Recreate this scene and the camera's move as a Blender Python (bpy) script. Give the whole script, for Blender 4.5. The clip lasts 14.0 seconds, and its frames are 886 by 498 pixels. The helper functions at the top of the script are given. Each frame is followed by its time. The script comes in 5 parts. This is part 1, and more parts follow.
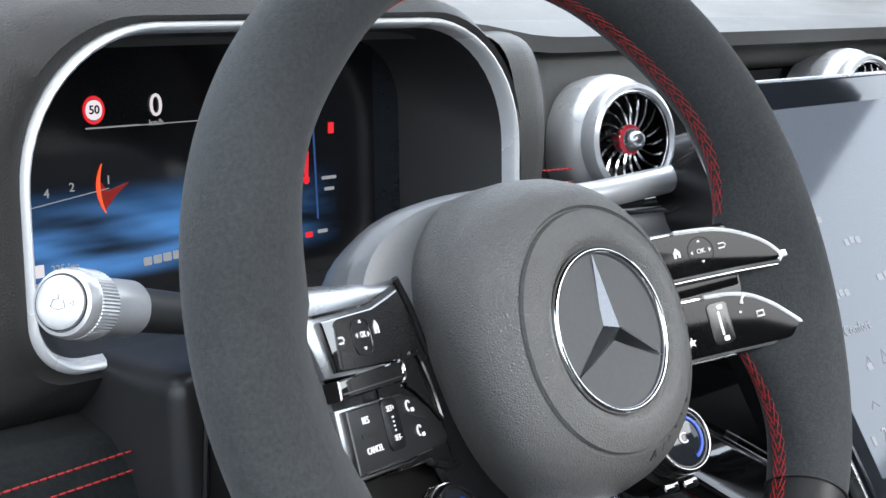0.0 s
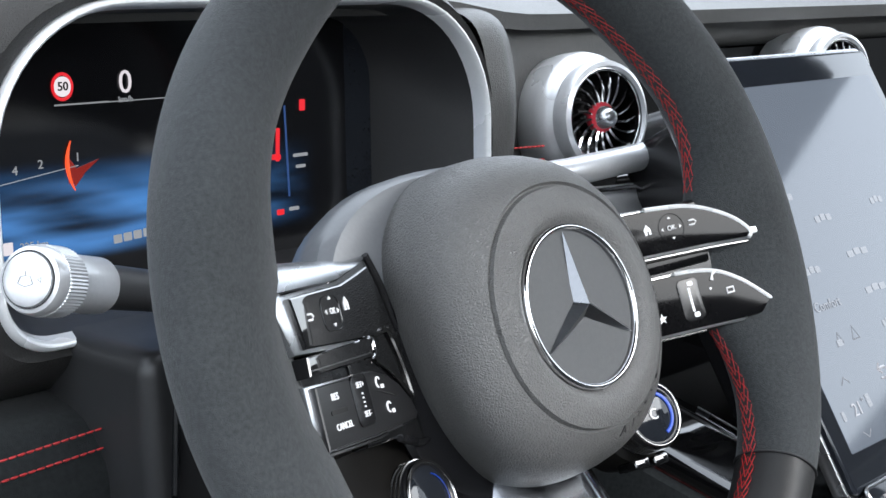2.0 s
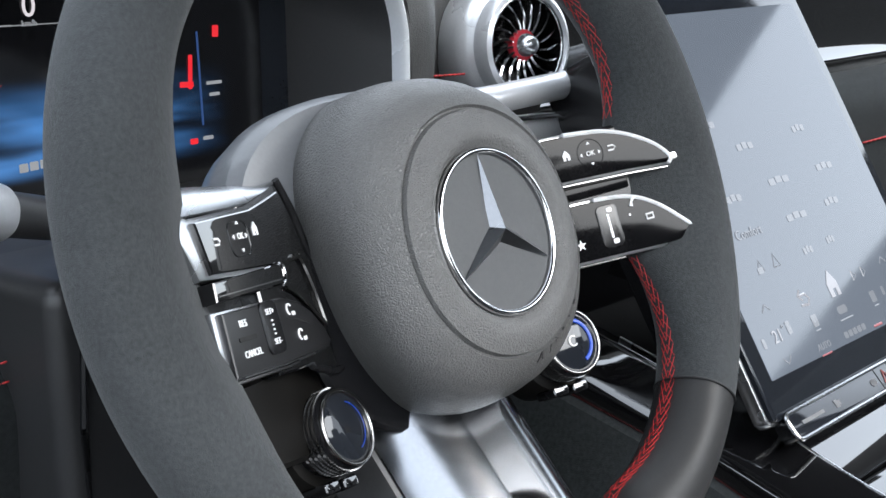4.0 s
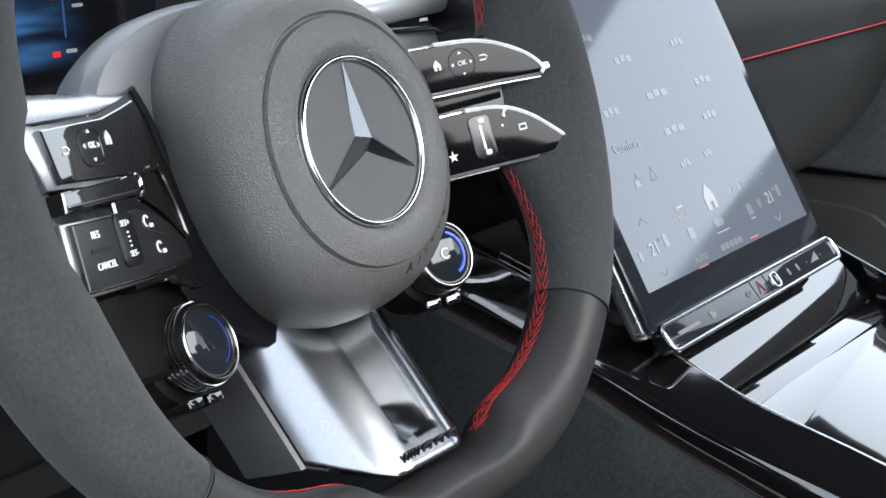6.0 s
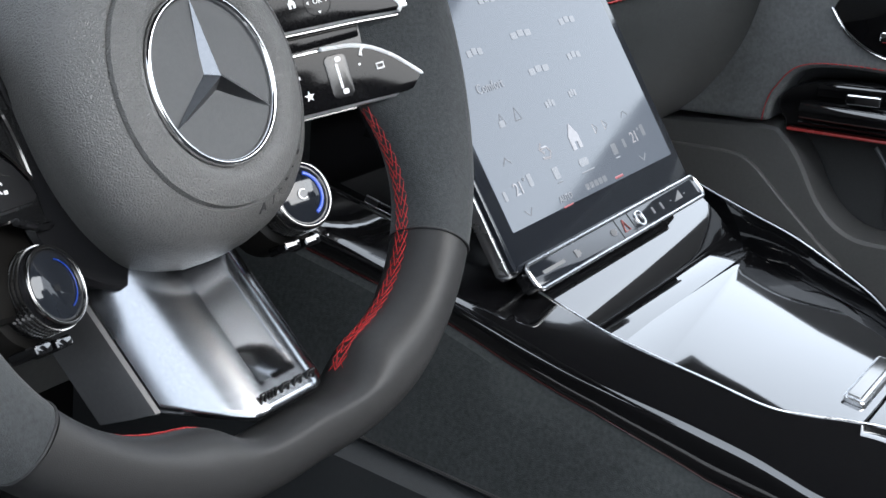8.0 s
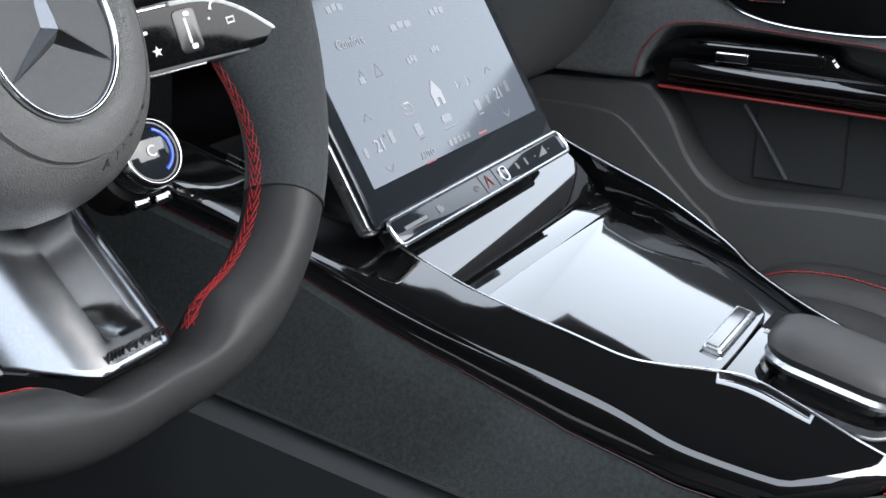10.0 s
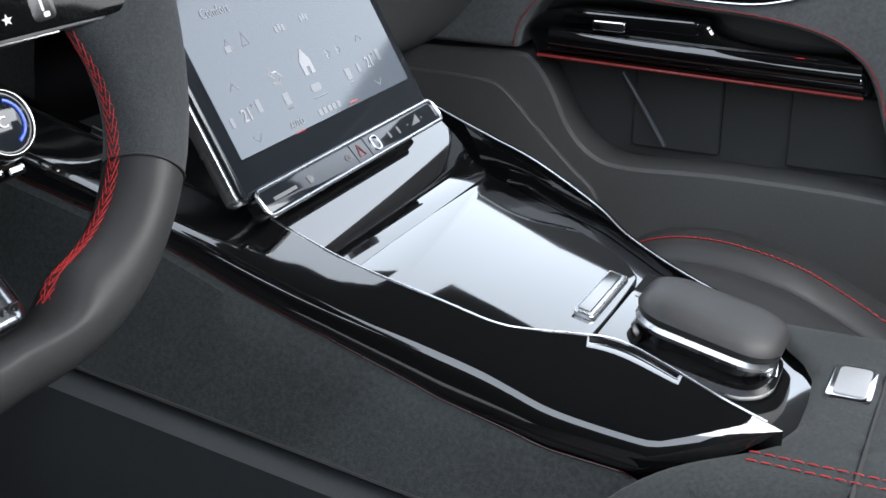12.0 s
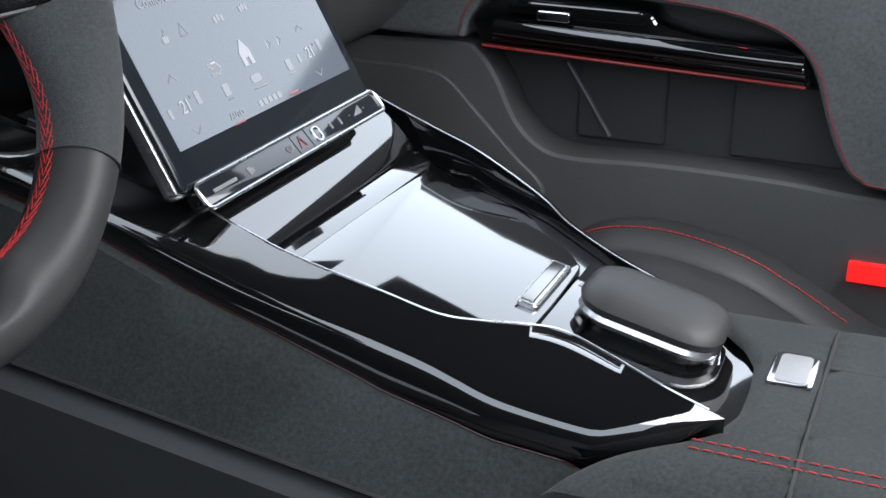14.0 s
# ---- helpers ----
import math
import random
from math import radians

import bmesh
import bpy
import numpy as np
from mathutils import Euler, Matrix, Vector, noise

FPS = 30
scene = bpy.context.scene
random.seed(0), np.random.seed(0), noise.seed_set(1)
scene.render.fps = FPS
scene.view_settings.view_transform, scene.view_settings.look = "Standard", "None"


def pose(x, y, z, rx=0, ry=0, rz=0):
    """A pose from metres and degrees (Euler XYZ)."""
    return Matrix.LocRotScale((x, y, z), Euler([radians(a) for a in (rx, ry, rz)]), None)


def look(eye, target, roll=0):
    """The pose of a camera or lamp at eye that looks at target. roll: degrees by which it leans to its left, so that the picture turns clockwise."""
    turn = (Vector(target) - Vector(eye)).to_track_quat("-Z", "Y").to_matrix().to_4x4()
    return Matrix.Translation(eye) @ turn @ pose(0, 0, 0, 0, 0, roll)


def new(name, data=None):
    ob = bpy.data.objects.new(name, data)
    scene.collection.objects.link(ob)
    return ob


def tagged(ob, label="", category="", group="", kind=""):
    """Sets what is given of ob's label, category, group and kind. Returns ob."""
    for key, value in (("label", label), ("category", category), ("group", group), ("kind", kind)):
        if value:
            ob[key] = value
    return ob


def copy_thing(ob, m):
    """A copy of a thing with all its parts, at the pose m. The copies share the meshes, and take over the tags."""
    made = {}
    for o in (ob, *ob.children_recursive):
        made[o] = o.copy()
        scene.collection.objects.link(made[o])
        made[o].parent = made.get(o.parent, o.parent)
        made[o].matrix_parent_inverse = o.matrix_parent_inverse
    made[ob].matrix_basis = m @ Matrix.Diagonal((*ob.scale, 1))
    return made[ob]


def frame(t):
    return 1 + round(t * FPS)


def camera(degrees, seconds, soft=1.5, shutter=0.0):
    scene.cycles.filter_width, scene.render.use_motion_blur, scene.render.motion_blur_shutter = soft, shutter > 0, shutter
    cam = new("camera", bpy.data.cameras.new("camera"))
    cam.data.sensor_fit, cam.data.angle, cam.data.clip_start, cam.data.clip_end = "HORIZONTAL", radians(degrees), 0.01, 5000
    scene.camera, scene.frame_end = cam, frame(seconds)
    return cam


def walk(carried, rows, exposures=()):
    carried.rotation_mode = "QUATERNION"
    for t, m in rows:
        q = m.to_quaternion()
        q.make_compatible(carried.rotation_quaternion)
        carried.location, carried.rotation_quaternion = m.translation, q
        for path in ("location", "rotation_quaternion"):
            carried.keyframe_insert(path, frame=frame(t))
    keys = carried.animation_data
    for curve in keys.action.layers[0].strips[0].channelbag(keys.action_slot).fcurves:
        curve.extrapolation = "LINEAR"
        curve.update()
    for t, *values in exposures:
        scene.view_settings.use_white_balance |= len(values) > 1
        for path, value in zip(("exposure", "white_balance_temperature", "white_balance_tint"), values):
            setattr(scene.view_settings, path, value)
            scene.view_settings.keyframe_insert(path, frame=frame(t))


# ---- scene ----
EXPOSURE = 2.0
cam = camera(34.85, 14.0)
PATH = [
    (0.0, (-0.4419, -0.3403, 0.7459), (0.2597, 0.3529, 0.5809), -0.73),
    (0.5, (-0.4418, -0.3402, 0.7458), (0.2609, 0.3515, 0.5792), -0.72),
    (1.0, (-0.4418, -0.3408, 0.7457), (0.2626, 0.3485, 0.5763), -0.70),
    (1.5, (-0.4413, -0.3413, 0.7454), (0.2659, 0.3442, 0.5722), -0.67),
    (2.0, (-0.4401, -0.3419, 0.7446), (0.2713, 0.3376, 0.5652), -0.64),
    (4.5, (-0.4240, -0.3404, 0.7337), (0.3211, 0.2842, 0.4999), -0.44),
    (5.0, (-0.4205, -0.3417, 0.7316), (0.3333, 0.2671, 0.4845), -0.35),
    (5.5, (-0.4170, -0.3431, 0.7289), (0.3455, 0.2500, 0.4705), -0.21),
    (6.0, (-0.4137, -0.3455, 0.7269), (0.3578, 0.2304, 0.4564), -0.12),
    (6.5, (-0.4111, -0.3471, 0.7254), (0.3693, 0.2114, 0.4444), 0.01),
    (7.0, (-0.4089, -0.3500, 0.7239), (0.3807, 0.1907, 0.4337), 0.14),
    (7.5, (-0.4071, -0.3523, 0.7227), (0.3916, 0.1708, 0.4253), 0.24),
    (8.0, (-0.4050, -0.3552, 0.7216), (0.4030, 0.1494, 0.4174), 0.31),
    (8.5, (-0.4028, -0.3575, 0.7206), (0.4139, 0.1290, 0.4104), 0.47),
    (9.0, (-0.4012, -0.3614, 0.7198), (0.4237, 0.1068, 0.4033), 0.62),
    (11.5, (-0.3902, -0.3782, 0.7147), (0.4693, 0.0024, 0.3735), 1.23),
    (12.0, (-0.3886, -0.3800, 0.7142), (0.4774, -0.0175, 0.3698), 1.32),
    (12.5, (-0.3868, -0.3812, 0.7136), (0.4843, -0.0332, 0.3670), 1.45),
    (13.0, (-0.3849, -0.3825, 0.7124), (0.4900, -0.0451, 0.3649), 1.51),
    (13.5, (-0.3838, -0.3830, 0.7122), (0.4929, -0.0512, 0.3639), 1.56),
    (14.0, (-0.3838, -0.3831, 0.7125), (0.4937, -0.0540, 0.3635), 1.58),
]
walk(cam, [(t, look(eye, target, roll)) for t, eye, target, roll in PATH],
     exposures=[(0.0, EXPOSURE), (14.0, EXPOSURE)])
# ---- world, sun, exposure ----
world = bpy.data.worlds.new("overcast_sky")
scene.world = world
world.use_nodes = True
_nt = world.node_tree
_sky = _nt.nodes.new("ShaderNodeTexSky")
_sky.sky_type, _sky.sun_disc = "NISHITA", False
_sky.sun_elevation, _sky.sun_rotation = radians(46), radians(170)
_sky.air_density, _sky.dust_density = 1.0, 4.0
_bg = _nt.nodes["Background"]
_bg.inputs["Strength"].default_value = 0.12
_veil = _nt.nodes.new("ShaderNodeMix")        # thin white cloud over the sky
_veil.data_type = "RGBA"
_veil.inputs["Factor"].default_value = 0.6
_veil.inputs["B"].default_value = (8.6, 9.4, 10.2, 1)
_nt.links.new(_sky.outputs[0], _veil.inputs["A"])
_nt.links.new(_veil.outputs["Result"], _bg.inputs["Color"])
_sun = bpy.data.lights.new("sun", "SUN")
_sun.energy, _sun.angle, _sun.color = 2.5, radians(75), (0.93, 0.97, 1.0)
SUN = new("sun", _sun)
SUN.matrix_world = look((0.4, -2.2, 2.3), (0, 0, 0))
# ---- materials ----
def material(name, color, rough=0.5, metal=0.0, vary=0.12, scale=60.0, bump=0.0, bump_scale=900.0, kind="noise",
             coat=0.0, sheen=0.0, spec=0.5, wear=0.08, emit=None, ior=1.5, aniso=0.0):
    """A surface with broad stains, fine grain and relief."""
    m = bpy.data.materials.new(name)
    m.use_nodes = True
    nt = m.node_tree
    b = nt.nodes["Principled BSDF"]
    tc = nt.nodes.new("ShaderNodeTexCoord")

    def noise_tex(s, detail=4.0):
        n = nt.nodes.new("ShaderNodeTexNoise")
        n.inputs["Scale"].default_value, n.inputs["Detail"].default_value = s, detail
        nt.links.new(tc.outputs["Object"], n.inputs["Vector"])
        return n
    broad, fine = noise_tex(scale * 0.25), noise_tex(scale * 9.0, 2.0)
    mix = nt.nodes.new("ShaderNodeMath")
    mix.operation = "ADD"
    nt.links.new(broad.outputs["Fac"], mix.inputs[0])
    nt.links.new(fine.outputs["Fac"], mix.inputs[1])
    ramp = nt.nodes.new("ShaderNodeMapRange")
    ramp.inputs["From Min"].default_value, ramp.inputs["From Max"].default_value = 0.6, 1.4
    ramp.inputs["To Min"].default_value, ramp.inputs["To Max"].default_value = 1 - vary, 1 + vary
    nt.links.new(mix.outputs[0], ramp.inputs["Value"])
    col = nt.nodes.new("ShaderNodeVectorMath")
    col.operation = "SCALE"
    col.inputs[0].default_value = color
    nt.links.new(ramp.outputs[0], col.inputs["Scale"])
    nt.links.new(col.outputs[0], b.inputs["Base Color"])
    rr = nt.nodes.new("ShaderNodeMapRange")
    rr.inputs["From Min"].default_value, rr.inputs["From Max"].default_value = 0.3, 0.7
    rr.inputs["To Min"].default_value, rr.inputs["To Max"].default_value = max(0.0, rough - wear), min(1.0, rough + wear)
    nt.links.new(broad.outputs["Fac"], rr.inputs["Value"])
    nt.links.new(rr.outputs[0], b.inputs["Roughness"])
    b.inputs["Metallic"].default_value = metal
    b.inputs["IOR"].default_value = ior
    b.inputs["Specular IOR Level"].default_value = spec
    b.inputs["Coat Weight"].default_value, b.inputs["Coat Roughness"].default_value = coat, 0.02
    b.inputs["Sheen Weight"].default_value, b.inputs["Sheen Roughness"].default_value = sheen, 0.45
    b.inputs["Anisotropic"].default_value = aniso
    if emit:
        b.inputs["Emission Color"].default_value, b.inputs["Emission Strength"].default_value = (*emit[:3], 1), emit[3]
    if bump:
        if kind == "grain":
            t = nt.nodes.new("ShaderNodeTexVoronoi")
            t.feature = "DISTANCE_TO_EDGE"
            t.inputs["Scale"].default_value = bump_scale
            warp = noise_tex(bump_scale * 0.35, 2.0)
            add = nt.nodes.new("ShaderNodeVectorMath")
            add.operation = "MULTIPLY_ADD"
            nt.links.new(warp.outputs["Color"], add.inputs[0])
            add.inputs[1].default_value = (0.0025,) * 3
            nt.links.new(tc.outputs["Object"], add.inputs[2])
            nt.links.new(add.outputs[0], t.inputs["Vector"])
            clamp = nt.nodes.new("ShaderNodeMapRange")
            clamp.inputs["From Max"].default_value = 0.28
            nt.links.new(t.outputs["Distance"], clamp.inputs["Value"])
            height = clamp.outputs[0]
        else:
            height = noise_tex(bump_scale, 5.0).outputs["Fac"]
        bp = nt.nodes.new("ShaderNodeBump")
        bp.inputs["Strength"].default_value, bp.inputs["Distance"].default_value = bump, 0.0006
        nt.links.new(height, bp.inputs["Height"])
        nt.links.new(bp.outputs[0], b.inputs["Normal"])
    return m


SUEDE = material("suede", (0.038, 0.041, 0.043), 0.95, vary=0.34, scale=70, bump=0.7, bump_scale=2000, sheen=0.14, spec=0.15)
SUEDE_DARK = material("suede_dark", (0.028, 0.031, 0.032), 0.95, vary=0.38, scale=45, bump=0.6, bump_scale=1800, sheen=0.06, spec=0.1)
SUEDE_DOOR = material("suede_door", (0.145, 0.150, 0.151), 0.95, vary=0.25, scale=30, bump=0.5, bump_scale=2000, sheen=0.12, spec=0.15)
# same suede as suede_dark, its colour halved for the shade at the driver's knees
SUEDE_KNEE_SHADE = material("suede_knee_shade", (0.013, 0.0145, 0.015), 0.95, vary=0.38, scale=45, bump=0.6, bump_scale=1800, sheen=0.04, spec=0.1)
LEATHER_DOOR = material("door_leather", (0.105, 0.103, 0.100), 0.5, vary=0.1, scale=30, bump=0.15, bump_scale=1200, kind="grain")
LEATHER = material("leather", (0.103, 0.102, 0.100), 0.42, vary=0.1, scale=40, bump=0.45, bump_scale=820, kind="grain")
LEATHER_SMOOTH = material("smooth_leather", (0.024, 0.024, 0.0245), 0.46, spec=0.35, vary=0.1, scale=40, bump=0.12, bump_scale=1500, kind="grain")
DASH_SKIN = material("dash_skin", (0.062, 0.061, 0.059), 0.5, vary=0.1, scale=30, bump=0.25, bump_scale=700, kind="grain")
HOOD_SKIN = material("hood_skin", (0.021, 0.0205, 0.020), 0.5, vary=0.1, scale=30, bump=0.25, bump_scale=700, kind="grain")
PLASTIC = material("dark_plastic", (0.02, 0.02, 0.021), 0.42, vary=0.12, scale=60, bump=0.15, bump_scale=1800)
PLASTIC_BLUE = material("grey_plastic", (0.13, 0.137, 0.148), 0.36, vary=0.08, scale=60, bump=0.06, bump_scale=2200)
GLOSS = material("gloss_black", (0.004, 0.004, 0.0045), 0.045, vary=0.1, wear=0.02, coat=1.0, ior=1.65)
POD_BLACK = material("pod_black", (0.004, 0.004, 0.0045), 0.08, vary=0.1, wear=0.02, spec=0.15)
SATIN_BLACK = material("satin_black", (0.008, 0.008, 0.009), 0.25, vary=0.1, wear=0.04)
SATIN = material("satin_metal", (0.62, 0.63, 0.65), 0.27, 1.0, vary=0.05, wear=0.04, bump=0.02, bump_scale=1500)
SHROUD_BLACK = material("shroud_black", (0.005, 0.0045, 0.004), 0.42, vary=0.12, spec=0.25, bump=0.1, bump_scale=1500)
BRUSHED = material("brushed_metal", (0.27, 0.28, 0.297), 0.19, 1.0, vary=0.07, scale=90, wear=0.05, bump=0.03, bump_scale=1800)
SATIN_GREY = material("satin_grey", (0.10, 0.10, 0.105), 0.3, 0.6, vary=0.08, wear=0.05)
CHROME = material("chrome", (0.75, 0.75, 0.76), 0.1, 1.0, vary=0.04, wear=0.03)
DARK_CHROME = material("dark_chrome", (0.27, 0.265, 0.26), 0.13, 1.0, vary=0.05, wear=0.04)
SILVER = material("silver_paint", (0.66, 0.67, 0.69), 0.3, 0.5, vary=0.05, wear=0.05)
THREAD = material("red_thread", (0.36, 0.014, 0.016), 0.6, vary=0.2, scale=300, bump=0.3, bump_scale=5000)
GREY_THREAD = material("dark_thread", (0.012, 0.012, 0.013), 0.7, vary=0.2, scale=300)
ICON = material("white_print", (0.68, 0.68, 0.70), 0.45, vary=0.05, emit=(1, 1, 1, 0.06))
GREY_PRINT = material("grey_print", (0.32, 0.32, 0.33), 0.5, vary=0.08)
SCREEN = material("screen_glass", (0.012, 0.014, 0.018), 0.06, vary=0.1, wear=0.02, spec=0.42)
RED_PAINT = material("red_paint", (0.35, 0.012, 0.01), 0.2, vary=0.06, wear=0.04, coat=1.0)
KEY_GREY = material("key_grey", (0.30, 0.30, 0.31), 0.35, 0.3, vary=0.06, bump=0.2, bump_scale=3000)
LOW_PLASTIC = material("low_plastic", (0.014, 0.0155, 0.017), 0.5, vary=0.2, scale=40, bump=0.2, bump_scale=1500)
BEZEL = material("bright_silver", (0.78, 0.79, 0.8), 0.28, 0.25, vary=0.04, wear=0.04)
SHROUD = material("shroud_grey", (0.22, 0.22, 0.222), 0.5, vary=0.12, scale=40, bump=0.3, bump_scale=900, kind="grain")
RUBBER = material("rubber", (0.012, 0.012, 0.012), 0.7, vary=0.2, scale=80, bump=0.2, bump_scale=900)
CARPET = material("carpet", (0.012, 0.012, 0.013), 1.0, vary=0.4, scale=90, bump=0.8, bump_scale=1600)
ASPHALT = material("asphalt", (0.14, 0.14, 0.142), 0.9, vary=0.25, scale=3.0, bump=0.5, bump_scale=120)


def glow(name, rgb, strength):
    return material(name, tuple(c * 0.2 for c in rgb), 0.3, vary=0.1, emit=(*rgb, strength))
# ---- building helpers ----
WHEEL = pose(0, 0, 0.62, -20)        # wheel frame: x right, y down the column, z up in the wheel's plane


def link(name, bm, mat, m=None, smooth=True, sharp=35):
    """One mesh object from a bmesh, its origin at its own middle."""
    bmesh.ops.recalc_face_normals(bm, faces=bm.faces)
    if m is not None:
        bm.transform(m)
    c = Vector()
    for v in bm.verts:
        c += v.co
    c /= max(1, len(bm.verts))
    bm.transform(Matrix.Translation(-c))
    for fc in bm.faces:
        fc.smooth = smooth
    if smooth:
        lim = radians(sharp)
        for e in bm.edges:
            if len(e.link_faces) == 2 and e.calc_face_angle(0) > lim:
                e.smooth = False
    me = bpy.data.meshes.new(name)
    bm.to_mesh(me)
    bm.free()
    me.materials.append(mat)
    ob = new(name, me)
    ob.location = c
    return ob


def adopt(ob, parent):
    bpy.context.view_layer.update()
    ob.parent = parent
    ob.matrix_parent_inverse = parent.matrix_world.inverted()
    return ob


def part(name, bm, mat, parent, label="", m=None, smooth=True, sharp=35):
    ob = adopt(link(name, bm, mat, m, smooth, sharp), parent)
    return tagged(ob, label) if label else ob


def thing(name, at, label, category, group="", kind=""):
    e = new(name)
    e.location, e.empty_display_size = at, 0.02
    bpy.context.view_layer.update()
    return tagged(e, label, category, group, kind)


def solo(name, bm, mat, label, category, m=None, kind="", group="", smooth=True, sharp=35):
    return tagged(link(name, bm, mat, m, smooth, sharp), label, category, group, kind)


def sheet(rows, closed=False, caps=False, bm=None):
    """Quads between rows of points; closed: each row is a ring."""
    bm = bm or bmesh.new()
    vs = [[bm.verts.new(p) for p in r] for r in rows]
    n = len(rows[0])
    for a, b in zip(vs, vs[1:]):
        for i in range(n if closed else n - 1):
            j = (i + 1) % n
            bm.faces.new((a[i], a[j], b[j], b[i]))
    if caps:
        bm.faces.new(vs[0][::-1])
        bm.faces.new(vs[-1])
    return bm


def thick(bm, d):
    """Give an open sheet a thickness d against its normals."""
    bmesh.ops.recalc_face_normals(bm, faces=bm.faces)
    bmesh.ops.solidify(bm, geom=bm.faces[:], thickness=d)
    return bm


def smooth_path(pts, n, closed=False):
    """Catmull-Rom through points, n steps a span."""
    P = [Vector(p) for p in pts]
    out = []
    k = len(P)
    for i in range(k if closed else k - 1):
        g = (lambda q: P[q % k]) if closed else (lambda q: P[min(max(q, 0), k - 1)])
        a, b, c, d = g(i - 1), g(i), g(i + 1), g(i + 2)
        for s in range(n):
            t = s / n
            out.append(0.5 * ((2 * b) + (c - a) * t + (2 * a - 5 * b + 4 * c - d) * t * t + (3 * b - a - 3 * c + d) * t ** 3))
    if not closed:
        out.append(P[-1])
    return out


def tube(pts, r, sides=8, closed=False, flat=1.0, up=(0, 0, 1), bm=None):
    """A tube along points; r may be a list; flat squeezes it along up."""
    P = [Vector(p) for p in pts]
    rings = []
    for i, p in enumerate(P):
        a = P[i - 1] if (closed or i) else P[i]
        b = P[(i + 1) % len(P)] if (closed or i < len(P) - 1) else P[i]
        t = (b - a).normalized()
        s = t.cross(Vector(up))
        s = s.normalized() if s.length > 1e-6 else t.orthogonal().normalized()
        u = s.cross(t)
        rr = r[i] if isinstance(r, (list, tuple)) else r
        rings.append([p + s * rr * math.cos(q) + u * rr * flat * math.sin(q) for q in (2 * math.pi * k / sides for k in range(sides))])
    if closed:
        rings.append(rings[0])
        bm = sheet(rings, True, bm=bm)
        bmesh.ops.remove_doubles(bm, verts=bm.verts, dist=1e-7)
        return bm
    return sheet(rings, True, True, bm=bm)


def prism(outline, y0, y1, bevel=0.0, seg=2, bm=None):
    """An outline in x, z pushed from y0 to y1, its edges rounded."""
    own = bmesh.new()
    a = [own.verts.new((x, y0, z)) for x, z in outline]
    b = [own.verts.new((x, y1, z)) for x, z in outline]
    n = len(outline)
    fa, fb = own.faces.new(a[::-1]), own.faces.new(b)
    for i in range(n):
        own.faces.new((a[i], a[(i + 1) % n], b[(i + 1) % n], b[i]))
    if bevel:
        own.normal_update()
        bmesh.ops.bevel(own, geom=list(set(fa.edges[:] + fb.edges[:])), offset=bevel, segments=seg, profile=0.6, affect="EDGES")
    return own


def box(x0, x1, y0, y1, z0, z1, bevel=0.003, seg=3):
    bm = bmesh.new()
    bmesh.ops.create_cube(bm, size=1)
    for v in bm.verts:
        v.co = ((x0 + x1) / 2 + v.co.x * (x1 - x0), (y0 + y1) / 2 + v.co.y * (y1 - y0), (z0 + z1) / 2 + v.co.z * (z1 - z0))
    if bevel:
        bmesh.ops.bevel(bm, geom=bm.edges[:], offset=bevel, segments=seg, profile=0.6, affect="EDGES")
    return bm


def turned(profile, sides=48, sq=2.0, sx=1.0, sz=1.0, caps=True):
    """Rings round the y axis from (radius, y) pairs; sq over 2 squares them."""
    rings = []
    for r, y in profile:
        ring = []
        for k in range(sides):
            q = 2 * math.pi * k / sides
            c, s = math.cos(q), math.sin(q)
            f = (abs(c) ** sq + abs(s) ** sq) ** (-1 / sq)
            ring.append((r * sx * c * f, y, r * sz * s * f))
        rings.append(ring)
    return sheet(rings, True, caps)


def rounded(w, h, r, n=6, cx=0.0, cz=0.0):
    """Outline of a rounded rectangle in x, z."""
    out = []
    for qx, qz, a in ((1, 1, 0), (-1, 1, 90), (-1, -1, 180), (1, -1, 270)):
        for k in range(n + 1):
            q = radians(a + 90 * k / n)
            out.append((cx + qx * (w / 2 - r) + r * math.cos(q), cz + qz * (h / 2 - r) + r * math.sin(q)))
    return out


def basis(o, ex, n):
    """A frame at o: x along ex, -y along the outward normal n, z up in the face."""
    n, ex = Vector(n).normalized(), Vector(ex).normalized()
    ez = ex.cross(-n).normalized()
    ex = (-n).cross(ez).normalized()
    m = Matrix((ex, -n, ez)).transposed().to_4x4()
    m.translation = o
    return m


def lettering(text, size, mat, parent, m, name="lettering", depth=0.0002, bold=0.0):
    """Built-in letters on the face of frame m, centred."""
    cu = bpy.data.curves.new(name, "FONT")
    cu.body, cu.size, cu.extrude, cu.offset = text, size, depth, bold
    cu.align_x, cu.align_y = "CENTER", "CENTER"
    cu.resolution_u = 3
    tmp = bpy.data.objects.new(name, cu)
    scene.collection.objects.link(tmp)
    bpy.context.view_layer.update()
    me = bpy.data.meshes.new_from_object(tmp.evaluated_get(bpy.context.evaluated_depsgraph_get()))
    bpy.data.objects.remove(tmp)
    bm = bmesh.new()
    bm.from_mesh(me)
    bm.transform(m @ pose(0, -depth, 0, 90))
    return part(name, bm, mat, parent, smooth=False)


